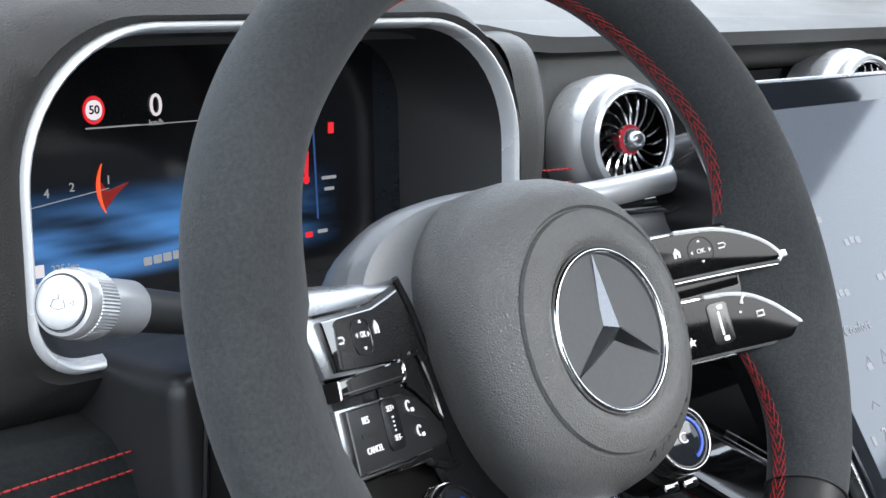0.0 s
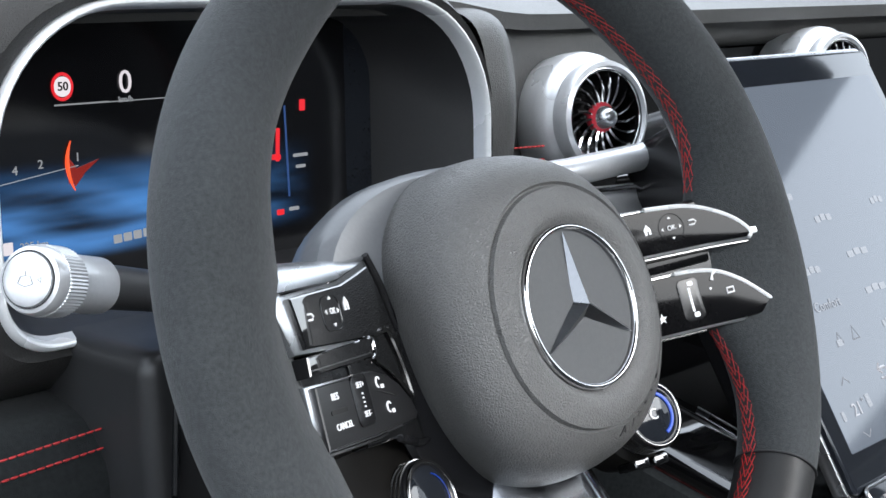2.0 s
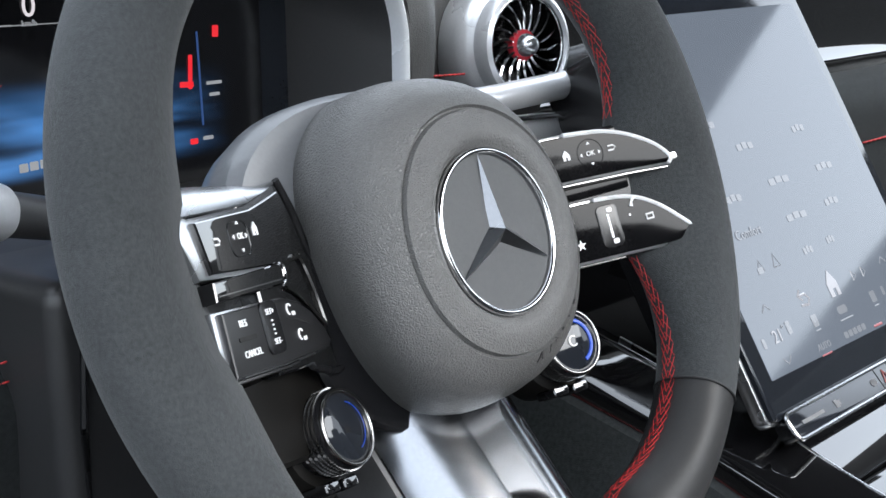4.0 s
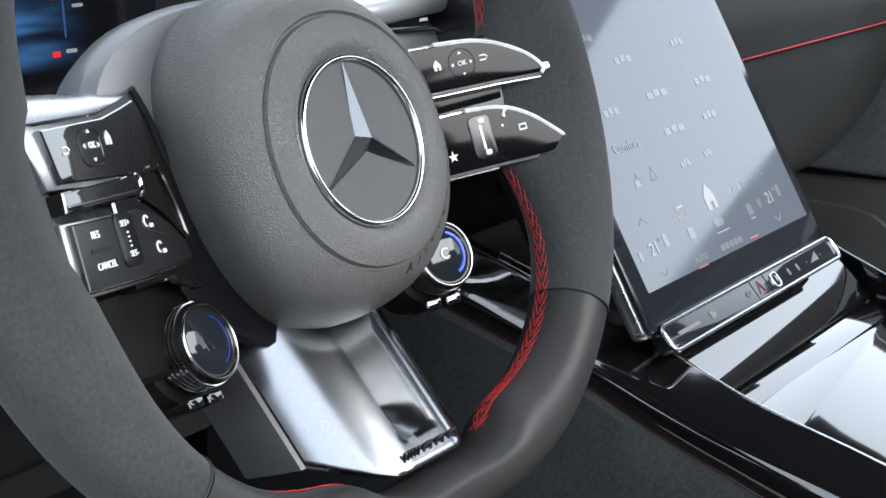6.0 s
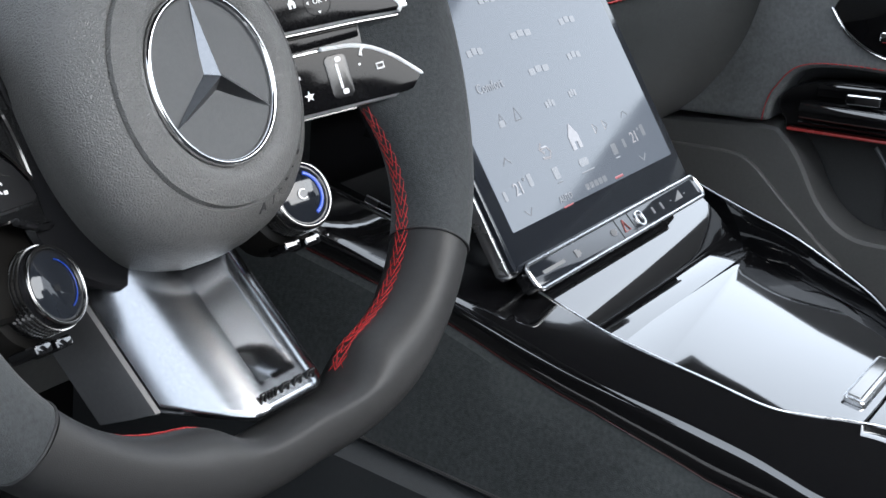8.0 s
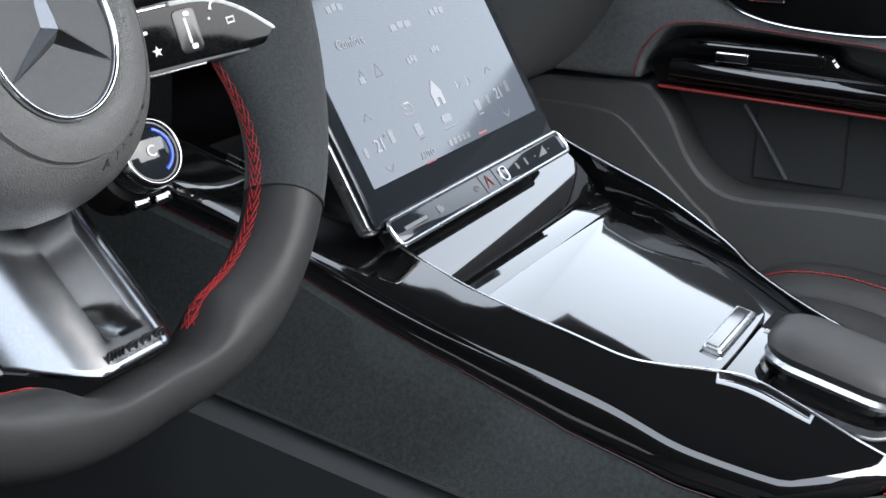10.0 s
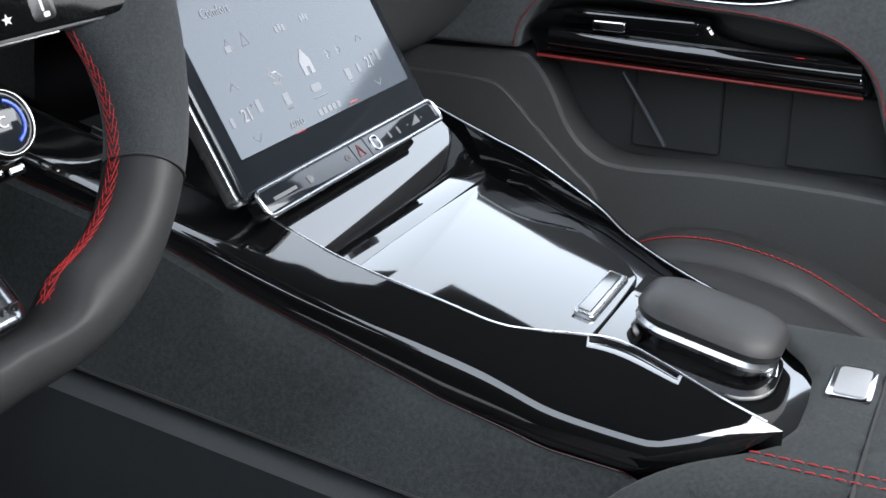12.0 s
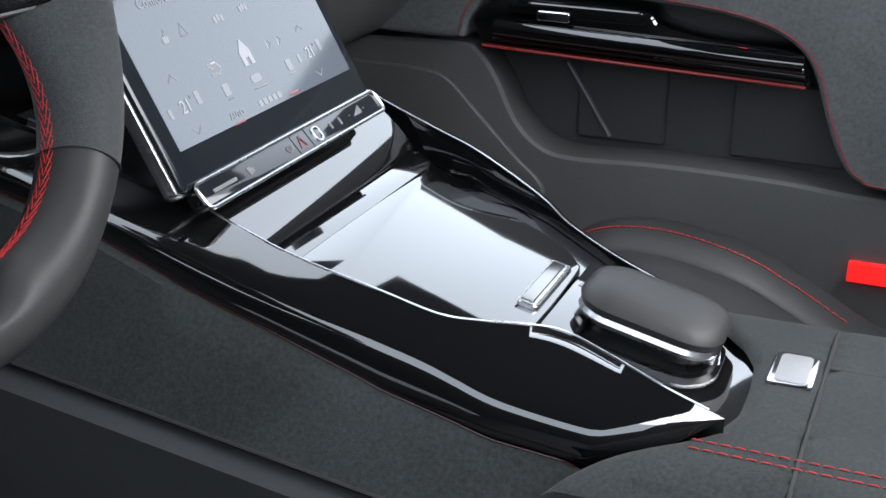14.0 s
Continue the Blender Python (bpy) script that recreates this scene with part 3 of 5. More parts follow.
for pts in (((0.0240, 0.0112), (0.0300, 0.0095), (0.0350, -0.0030), (0.0375, -0.0165)), ((0.0110, 0.0000), (0.0190, -0.0035), (0.0275, -0.0090), (0.0370, -0.0170)), ((0.0120, 0.0095), (0.0200, 0.0098), (0.0300, 0.0108))):
    part("flank_fin", tube(smooth_path([(x, -0.0006, z) for x, z in pts], 5), 0.0009, 6, up=(0, 1, 0)), DARK_CHROME, wheel, "polished fin in the black flank", FL)
lower = part("button_pod", prism([(-0.0495, -0.0024), (0.004, -0.0026), (0.014, -0.0050), (0.0235, -0.0098), (0.0315, -0.0170), (0.0352, -0.0238), (0.0325, -0.0266), (-0.006, -0.0274), (-0.0505, -0.0276)], -0.0004, 0.014, 0.0010), SATIN, wheel, "satin silver pod housing", FL)
part("pod_face", prism([(-0.0455, -0.0034), (0.0035, -0.0034), (0.0135, -0.0058), (0.0228, -0.0105), (0.0305, -0.0175), (0.0340, -0.0235), (0.0315, -0.0256), (-0.0060, -0.0262), (-0.0465, -0.0258)], -0.0026, 0.002, 0.0012, 3), SOFT_BLACK, lower, "soft black key face", FL)
part("lower_strip", tube([(-0.0465, -0.0010, -0.0270), (-0.0040, -0.0010, -0.0276), (0.0050, -0.0006, -0.0272)], 0.0008, 6, up=(0, 1, 0)), CHROME, lower, m=FL)
part("slider", prism(rounded(0.0135, 0.0190, 0.0030), -0.0034, -0.002, 0.0006), SATIN_BLACK, lower, m=FL @ pose(-0.0130, 0, -0.0124))
for txt, size, x, z in (("SET+", 0.0030, -0.0138, -0.0068), ("SET-", 0.0030, -0.0128, -0.0176), ("RES", 0.0036, -0.0340, -0.0084), ("CANCEL", 0.0034, -0.0318, -0.0190)):
    lettering(txt, size, ICON, lower, FL @ pose(x, -0.0036 if txt.startswith("SET") else -0.0028, z), "lettering")
for k in range(4):
    blob(lower, FL, -0.0132, -0.0100 - 0.0016 * k, 0.0010, 0.0007, 0.0003, ICON, y=-0.0038)
blob(lower, FL, -0.0326, -0.0136, 0.0130, 0.0016, 0.0007, RUBBER, "slot", y=-0.0029)
blob(lower, FL, 0.0090, -0.0124, 0.0170, 0.0006, 0.0002, RUBBER, "slot", y=-0.0029, spin=14)
for x, z in ((0.0040, -0.0078), (0.0085, -0.0178)):
    part("symbol", tube([(x + 0.0019 * math.cos(q), -0.0028, z + 0.0019 * math.sin(q)) for q in (0.6 + k * 0.5 for k in range(9))], 0.0004, 5, up=(0, 1, 0)), ICON, lower, m=FL)
    blob(lower, FL, x + 0.0030, z - 0.0018, 0.0026, 0.0015, 0.0004, ICON, y=-0.0029)

# lower spoke: a flat metal face with a tapering pocket, its shoulders rolling back
def spoke_y(z):
    return 0.011 + 0.43 * (z + 0.130)


SPOKE_HALF = 0.0415
rows_ = []
for j in range(61):
    v = j / 60
    row = []
    for i in range(89):
        x = SPOKE_HALF * (-1 + 2 * i / 88)
        ax = abs(x)
        over = max(0, ax - 0.0195) / (SPOKE_HALF - 0.0195)
        foot = -0.1305 + 0.0145 * over ** 1.25
        z = -0.046 + (foot + 0.046) * v
        y = spoke_y(z) + 0.0225 * max(0, (ax - 0.0125) / (SPOKE_HALF - 0.0125)) ** 1.9
        side_in = min(max((0.0108 - ax) / 0.0011, 0), 1)
        end = min(max((z + 0.1172) / 0.0125, 0), 1)
        depth = 0.0100 * min(1, (0.0112 - x) / 0.0165)
        y += side_in * min(depth, depth * end + 0.0006) * (1 if z > -0.1172 else 0)
        y += 0.003 * max(0, (v - 0.97) / 0.03) ** 2
        row.append((x, y, z))
    rows_.append(row)
plate = part("lower_spoke", thick(sheet(rows_), 0.003), BRUSHED, wheel, "brushed satin metal lower spoke with a deep pocket", WHEEL, sharp=28)
for sx in (-1, 1):
    flank_rows = []
    for j in range(13):
        z = -0.046 - 0.070 * j / 12
        y = spoke_y(z) + 0.0225
        flank_rows.append([(sx * (SPOKE_HALF + 0.0002), y + 0.0012, z), (sx * (SPOKE_HALF + 0.0022), y + 0.0020, z), (sx * (SPOKE_HALF + 0.0050), y + 0.012, z), (sx * (SPOKE_HALF + 0.0062), y + 0.030, z)])
    part("spoke_flank", thick(sheet(flank_rows), 0.003), SATIN_GREY, wheel, "dark satin flank of the lower spoke", WHEEL)
B_ = WHEEL @ basis((0, spoke_y(-0.1238) - 0.0004, -0.1238), (1, 0, 0), (0, -0.918, -0.396))
for k in range(5):
    part("badge_bar", prism([(-0.0168 + 0.0021 * k, -0.0026), (-0.0156 + 0.0021 * k, -0.0026), (-0.0150 + 0.0021 * k, 0.0026), (-0.0162 + 0.0021 * k, 0.0026)], -0.0005, 0.001, 0.0002, 1), SATIN_BLACK if k else DARK_CHROME, plate, m=B_)
for x0 in (-0.0050, 0.0030, 0.0112):
    part("badge_block", prism([(x0, -0.0024), (x0 + 0.0014, -0.0024), (x0 + 0.0022, 0.0004), (x0 + 0.0042, 0.0004), (x0 + 0.0048, -0.0024), (x0 + 0.0062, -0.0024), (x0 + 0.0062, 0.0024), (x0 + 0.0020, 0.0024)], -0.0005, 0.001, 0.0002, 1), SATIN_BLACK, plate, m=B_)

# steering column with stalk
column = thing("steering_column", (0, 0.15, 0.57), "dark grey moulded steering column shroud behind the wheel", "steering column")
part("shroud", turned([(0.050, 0.085), (0.058, 0.10), (0.062, 0.15), (0.066, 0.24)], 48, 2.4, 1.1, 0.95), SHROUD, column, m=WHEEL @ pose(0, 0, -0.005))
part("collar", turned([(0.052, 0.083), (0.0605, 0.088), (0.0605, 0.098), (0.055, 0.102)], 48, 2.4, 1.1, 0.95), SILVER, column, m=WHEEL @ pose(0, 0, -0.005))
A, B = Vector((-0.190, 0.098, 0.647)), Vector((-0.092, 0.148, 0.619))
S = basis(A, (0.35, 1, -0.2), A - B)
stalk = thing("control_stalk", A, "silver ribbed wiper control stalk with a round end cap", "control stalk")
part("arm", turned([(0.0095, 0.022), (0.0098, 0.048), (0.0088, 0.055), (0.0085, 0.115)], 40), PLASTIC, stalk, "dark plastic stalk arm", S)
part("sleeve", turned([(0.0108, 0.020), (0.0110, 0.044), (0.0098, 0.047)], 40, 2.3), SILVER, stalk, m=S)
ribs = []
for y in (0.0065, 0.0072, 0.0185, 0.0195):
    ribs.append([((0.0127 + (0.0004 if k % 2 else 0) * (0.007 < y < 0.019) - (0.001 if y in (0.0065, 0.0195) else 0)) * math.cos(2 * math.pi * k / 120), y, (0.0127 + (0.0004 if k % 2 else 0) * (0.007 < y < 0.019)) * math.sin(2 * math.pi * k / 120)) for k in range(120)])
part("ribbed_ring", sheet(ribs, True, True), SILVER, stalk, "ribbed silver turning ring", S, smooth=False)
cap = part("end_cap", turned([(0.0002, -0.0018), (0.0080, -0.0016), (0.0096, -0.0008), (0.0099, 0.0008), (0.0104, 0.0004), (0.0118, 0.0010), (0.0126, 0.0030), (0.0127, 0.0066)], 64), SILVER, stalk, "silver round end cap", S)
part("cap_groove", tube([(0.0101 * math.cos(radians(6 * k)), 0.0002, 0.0101 * math.sin(radians(6 * k))) for k in range(60)], 0.0004, 6, True, up=(0, 1, 0)), SATIN_BLACK, cap, m=S)
part("wiper_mark", tube([(0.0002, -0.0020, -0.003), (0.0, -0.0020, -0.0012), (-0.002, -0.0020, -0.001), (-0.003, -0.0020, 0.0016), (0.0, -0.0020, 0.0026), (0.003, -0.0020, 0.0016), (0.002, -0.0020, -0.001), (0.0, -0.0020, -0.0012)], 0.0002, 5, up=(0, 1, 0)), GREY_PRINT, cap, m=S)
part("arrow_mark", tube([(-0.0062, -0.0019, -0.0010), (-0.0048, -0.0019, 0), (-0.0062, -0.0019, 0.0010)], 0.0002, 5, True, up=(0, 1, 0)), GREY_PRINT, cap, m=S)
# ---- dashboard ----
def rounded_ring(w, h, r, cx, cz, y, n=12):
    """A ring with wide upper and tight lower corners."""
    out = []
    for qx, qz, a in ((1, 1, 0), (-1, 1, 90), (-1, -1, 180), (1, -1, 270)):
        rr = r if qz > 0 else r * 0.36
        for k in range(n + 1):
            q = radians(a + 90 * k / n)
            out.append((cx + qx * (w / 2 - rr) + rr * math.cos(q), y, cz + qz * (h / 2 - rr) + rr * math.sin(q)))
    return out


dash_rows = []
for i in range(81):
    x = -0.62 + 1.84 * i / 80
    hood = math.exp(-((x - 0.0) / 0.19) ** 6)
    rise = min(1, max(0, (x - 0.02) / 0.35))
    row = [(x, 0.82, 0.738 + 0.085 * rise), (x, 0.55, 0.742 + 0.035 * rise), (x, 0.36, 0.740 + 0.004 * hood), (x, 0.27, 0.740 + 0.004 * hood), (x, 0.215 + 0.01 * (1 - hood), 0.730 + 0.0125 * hood)]
    dash_rows.append(row)
solo("dash_top", thick(sheet(dash_rows), 0.01), DASH_SKIN, "dark grey grained dashboard top under the windscreen", "dashboard", kind="structure")

cluster = thing("instrument_cluster", (0, 0.22, 0.60), "digital instrument display in a chrome-edged dark hood", "instrument cluster")
CW, CH, CX, CZ = 0.302, 0.145, -0.0015, 0.6690
CR = 0.068
shell = [rounded_ring(CW + 0.060, CH + 0.05, CR - 0.002, CX - 0.032, CZ - 0.005, 0.26), rounded_ring(CW + 0.050, CH + 0.040, CR, CX - 0.027, CZ - 0.004, 0.205), rounded_ring(CW + 0.030, CH + 0.024, CR + 0.002, CX - 0.014, CZ, 0.190), rounded_ring(CW + 0.012, CH + 0.010, CR, CX - 0.003, CZ, 0.1845), rounded_ring(CW + 0.004, CH + 0.004, CR - 0.001, CX, CZ, 0.187)]
part("hood", sheet(shell, True), HOOD_SKIN, cluster, "grained leather display hood")
band = [rounded_ring(CW + g, CH + g, CR + g / 2, CX, CZ, y) for g, y in ((0.0050, 0.1900), (0.0046, 0.1868), (0.0034, 0.1848), (0.0018, 0.1837), (0.0, 0.1834), (-0.0018, 0.1840), (-0.0034, 0.1858), (-0.0046, 0.1890), (-0.0062, 0.1935))]
part("chrome_band", sheet(band, True), BEZEL, cluster, "satin chrome surround")
tunnel = [rounded_ring(CW - 0.0062, CH - 0.0062, CR - 0.0031, CX, CZ, 0.1935), rounded_ring(CW - 0.055, CH - 0.016, 0.040, CX, CZ, 0.245), rounded_ring(CW - 0.06, CH - 0.02, 0.038, CX, CZ, 0.252)]
part("tunnel", sheet(tunnel, True), PLASTIC, cluster)
display = part("display", box(-0.13, 0.13, 0.250, 0.256, 0.59, 0.738, 0.001, 1), SCREEN, cluster, "lit instrument screen")
D = pose(0, 0.250, 0)
# ---- centre console ----
console = thing("centre_console", (0.388, -0.12, 0.30), "piano black centre console with suede flanks", "centre console")
LEFT = [(0.30, 0.300, 0.532), (0.20, 0.290, 0.504), (0.10, 0.2815, 0.479), (0.029, 0.2746, 0.460), (-0.0165, 0.2695, 0.4462), (-0.054, 0.2645, 0.4363), (-0.107, 0.2610, 0.4262), (-0.1402, 0.2618, 0.4184), (-0.1602, 0.2745, 0.4133), (-0.1775, 0.2900, 0.4085), (-0.1985, 0.2985, 0.4047), (-0.2280, 0.2880, 0.4000), (-0.2612, 0.2700, 0.3962), (-0.2935, 0.2690, 0.3856)]
RIGHT = [(0.30, 0.545, 0.532), (0.20, 0.552, 0.504), (0.10, 0.556, 0.475), (0.036, 0.553, 0.4566), (0.003, 0.540, 0.4493), (-0.035, 0.526, 0.441), (-0.073, 0.5126, 0.4322), (-0.122, 0.500, 0.4110), (-0.148, 0.486, 0.3985), (-0.187, 0.462, 0.3900), (-0.226, 0.444, 0.3830), (-0.262, 0.436, 0.374), (-0.292, 0.428, 0.3620)]
lp, rp = smooth_path([(x, y, z) for y, x, z in LEFT], 6), smooth_path([(x, y, z) for y, x, z in RIGHT], 6)


def floor_z(y):
    return 0.42 + 0.224 * (y + 0.038)


def flank(p, side):
    """From the rail's inner edge over the crown, down the gloss side."""
    x, y, z = p
    if side < 0:
        end = max(0, min(1, (-0.233 - y) / 0.060)) ** 1.5
        fall = float(np.interp(-y, (-0.053, 0.0, 0.0546, 0.1208, 0.184, 0.2296), (0.0235, 0.0285, 0.0310, 0.0405, 0.0405, 0.0370))) * (1 - end)
        reach = (x - 0.230) * (1 - 0.985 * end)
        curve = ((0.02, 0), (0.25, 0.065), (0.48, 0.135), (0.64, 0.19), (0.77, 0.245), (0.87, 0.305), (0.94, 0.375), (0.98, 0.455), (1.0, 0.55), (1.0, 0.78), (0.985, 0.92), (0.95, 1.0), (0.85, 1.02))
        return [(x, y, min(floor_z(y) - 0.012, z - 0.01)), (x, y, z - 0.0012)] + [(x - a * reach, y, z - b * fall) for a, b in curve]
    drop = 0.016 + 0.010 * max(0, min(1, (0.08 - y) / 0.10)) - 0.006 * max(0, min(1, (-0.18 - y) / 0.08))
    s = 0.020
    row = [(0, min(floor_z(y) - 0.012, z - 0.01)), (0, z - 0.0012), (0.04, z + 0.0002), (0.25, z - 0.0006), (0.50, z - 0.0030), (0.74, z - 0.0068), (0.90, z - 0.0108), (0.98, z - 0.0150), (1.0, z - 0.0190), (0.97, z - max(drop, 0.0215)), (0.90, z - max(drop, 0.0215) - 0.004)]
    return [(x + a * s, y, b) for a, b in row]


part("rail", sheet([flank(p, -1) for p in lp]), GLOSS, console, "piano black console rail", sharp=60)
part("rail", sheet([flank(p, 1) for p in rp]), GLOSS, console, "piano black console rail", sharp=60)
part("rail_edge", tube([p + Vector((0.0004, 0, 0.0003)) for p in lp[10:-2]], 0.0006, 6), SATIN, console, "thin bright rail edge")
part("rail_edge", tube([p + Vector((-0.0004, 0, 0.0003)) for p in rp[10:]], 0.0005, 6), SATIN, console, "thin bright rail edge")
# sunk deck between the rails
deck = []
for i in range(41):
    y = 0.29 - 0.58 * i / 40
    xl = float(np.interp(-y, [-p.y for p in lp], [p.x for p in lp])) + 0.001
    xr = float(np.interp(-y, [-p.y for p in rp], [p.x for p in rp])) - 0.001
    deck.append([(xl + (xr - xl) * k / 10, y, floor_z(y) - 0.007) for k in range(11)])
part("deck", sheet(deck), GLOSS, console)
# suede and leather side below the rail
side = []
for p in lp:
    x, y, z = flank(p, -1)[-2]
    back = max(0, min(1, (-0.222 - y) / 0.03))
    x = 0.2300 - 0.0165 * back
    z = z * (1 - back) + min(z, 0.3705) * back
    foot = Vector((0.2035, y, 0.3562 + 0.15 * y))
    brow = Vector((x - 0.0035, y, z - 0.003))
    side.append([(x + 0.002, y, z + 0.001), tuple(brow)] + [tuple(brow.lerp(foot, k)) for k in (0.33, 0.66)] + [tuple(foot)])
low = [[r[-1], (r[-1][0] + 0.003, r[-1][1], r[-1][2] - 0.004), (r[-1][0] - 0.010, r[-1][1], r[-1][2] - 0.012), (r[-1][0] - 0.020, r[-1][1], r[-1][2] - 0.09), (r[-1][0] - 0.022, r[-1][1], 0.02)] for r in side]
part("side_panel", sheet(side), SUEDE_DARK, console, "dark suede side trim")
part("lower_panel", sheet(low), LOW_PLASTIC, console, "smooth dark grey lower side trim")
part("glow_line", tube([Vector(r[0]) + Vector((-0.0012, 0, 0.0002)) for r in side[8:-12]], 0.0004, 6), glow("dim_red_line", (0.12, 0.012, 0.01), 0.02), console, "thin dim red light line")
part("side_seam", tube([Vector(r[-1]) + Vector((-0.0004, 0, 0.0004)) for r in side], 0.0012, 6), GREY_THREAD, console)
rside = [[(flank(p, 1)[-1][0], p.y, flank(p, 1)[-1][2] + 0.002), (flank(p, 1)[-1][0] + 0.01, p.y, 0.30), (flank(p, 1)[-1][0] + 0.02, p.y, 0.02)] for p in rp]
part("far_side_panel", sheet(rside), LEATHER_SMOOTH, console, "smooth dark leather side trim")


def on_deck(x, y, lift=0.0):
    return Vector((x, y, floor_z(y) + lift))


DECK_TILT = math.degrees(math.atan(0.224))
# slope below the screen, and the storage cover behind its groove
front = [[(x, y, z) for x in (0.2675, 0.33, 0.39, 0.45, 0.527)] for y, z in ((0.030, 0.4665), (0.012, 0.4530), (-0.004, 0.4395), (-0.0165, 0.4265), (-0.019, 0.4205), (-0.019, 0.410))]
part("front_slope", sheet(front), GLOSS, console, "gloss black slope below the screen", sharp=50)


def deck_plate(name, outline, lift, thickness, bevel, label=""):
    """A plate lying on the deck's plane from an outline in x, y."""
    bm = prism([(x, y) for x, y in outline], -lift, thickness - lift, bevel, 3)
    m = Matrix(((1, 0, 0, 0), (0, 0, 1, 0), (0, -1, 0.224, floor_z(0)), (0, 0, 0, 1)))
    return part(name, bm, GLOSS, console, label, m)


deck_plate("shelf_plate", [(0.268, -0.0215), (0.522, -0.0215), (0.513, -0.0365), (0.500, -0.0385), (0.268, -0.0385)], 0.0, 0.006, 0.0008, "gloss black shelf strip")
lid_out = smooth_path([(0.270, -0.0405, 0), (0.470, -0.0405, 0), (0.484, -0.048, 0), (0.474, -0.100, 0), (0.457, -0.146, 0), (0.438, -0.166, 0), (0.418, -0.172, 0), (0.320, -0.172, 0), (0.296, -0.160, 0), (0.274, -0.120, 0), (0.268, -0.070, 0)], 5, True)
lid = deck_plate("storage_lid", [(p.x, p.y) for p in lid_out], 0.0012, 0.007, 0.0012, "gloss black sliding storage lid")
L = Matrix(((1, 0, 0, 0.3835), (0, 0.976, 0.218, -0.1625), (0, 0.218, 0.976, floor_z(-0.1625) + 0.001), (0, 0, 0, 1)))
part("lid_handle", box(-0.037, 0.037, -0.0065, 0.0065, 0, 0.0035, 0.003), SATIN, lid, "satin metal pull handle", L)
part("handle_dish", box(-0.033, 0.033, -0.0035, 0.0045, 0.0032, 0.0042, 0.0008), DARK_CHROME, lid, m=L)
part("rear_strip", box(-0.052, 0.060, -0.020, 0.0, -0.004, 0.0005, 0.0008), GLOSS, console, "gloss black strip", L @ pose(0, -0.0125, 0))
part("rear_strip_mark", box(-0.003, 0.003, -0.002, 0.002, 0, 0.0003, 0.0001, 1), GREY_PRINT, console, m=L @ pose(0.022, -0.018, 0.0006))
# silver channel round the palm rest
chan = []
for y in (-0.196, -0.22, -0.245, -0.26, -0.27, -0.28, -0.289, -0.297):
    x0 = float(np.interp(-y, (0.196, 0.22, 0.245, 0.27, 0.297), (0.300, 0.293, 0.2805, 0.2715, 0.271)))
    x1 = float(np.interp(-y, (0.187, 0.226, 0.262, 0.297), (0.459, 0.441, 0.433, 0.424)))
    lift = 0.012 * max(0, (-0.25 - y) / 0.047) ** 2
    chan.append([(x0 + (x1 - x0) * k / 8, y, floor_z(y) - 0.0035 + lift + 0.004 * abs((k - 4) / 4) ** 2) for k in range(9)])
part("rest_channel", sheet(chan), GLOSS, console, "gloss black tray round the palm rest")

rest = thing("palm_rest", (0.386, -0.23, 0.385), "grey leather palm rest over a chrome band on the console", "palm rest")
PR = Matrix(((1, 0, 0, 0.3865), (0, 0.974, -0.226, -0.2290), (0, 0.226, 0.974, 0.3835), (0, 0, 0, 1)))
pad_out = [(x, y) for x, y in rounded(0.064, 0.087, 0.022, 8)]


def stacked(levels, sq=0.0):
    rings = []
    for g, z in levels:
        rings.append([(x * (1 + g / 0.032), y * (1 + g / 0.046), z) for x, y in pad_out])
    return sheet(rings, True, True)


part("cushion", stacked([(-0.003, 0.002), (0.0, 0.004), (0.0012, 0.008), (-0.001, 0.0115), (-0.006, 0.0142), (-0.014, 0.0158), (-0.024, 0.0166)]), LEATHER_SMOOTH, rest, "smooth grey leather cushion", PR)
part("chrome_band", stacked([(-0.004, -0.004), (-0.001, -0.003), (0.0005, 0.0), (-0.001, 0.0028), (-0.004, 0.0034)]), SATIN, rest, "satin chrome band", PR)
part("base", stacked([(-0.006, -0.016), (-0.005, -0.010), (-0.004, -0.0035)]), SATIN_BLACK, rest, m=PR)
part("foot", box(-0.016, 0.016, -0.056, -0.036, -0.020, -0.006, 0.003), CHROME, rest, "polished metal foot", PR)

# ---- centre screen, leaning 60 degrees ----
SC = basis((0.3685, 0.004, 0.471), (1, 0, 0), (0, -0.866, 0.5))
screen = thing("centre_screen", (0.3685, 0.01, 0.465), "large upright glossy touch screen reflecting the bright sky", "touch screen")
part("screen_body", prism(rounded(0.251, 0.272, 0.006, 4, 0, 0.1330), 0.003, 0.012, 0.002), SATIN, screen, "silver-edged housing", SC)
glass = part("screen_glass", prism(rounded(0.247, 0.2665, 0.005, 4, 0, 0.1320), 0.0, 0.004, 0.001), SCREEN, screen, "dark glass panel", SC)
part("screen_mount", prism(rounded(0.20, 0.24, 0.01, 4, 0, 0.12), 0.012, 0.07, 0.004), SATIN_BLACK, screen, m=SC)
# key bar below it
KEY_PRINT = material("key_print", (0.13, 0.13, 0.135), 0.5, vary=0.08)
BAR = basis((0.3635, -0.0025, 0.4660), (1, 0, 0), (0, -0.74, 0.67))
bar = thing("key_bar", (0.379, 0.0, 0.452), "narrow glossy touch key bar with a chrome rim below the screen", "control panel")
part("bar_body", prism(rounded(0.238, 0.0140, 0.004, 5), 0.0, 0.010, 0.0015), SATIN_BLACK, bar, m=BAR @ pose(0.0095, 0, 0))
part("bar_rim", tube([(x, -0.0008, z) for x, z in rounded(0.2395, 0.0160, 0.0045, 6)], 0.0013, 8, True, up=(0, 1, 0)), SATIN, bar, "satin silver rim", BAR @ pose(0.0095, 0, 0))
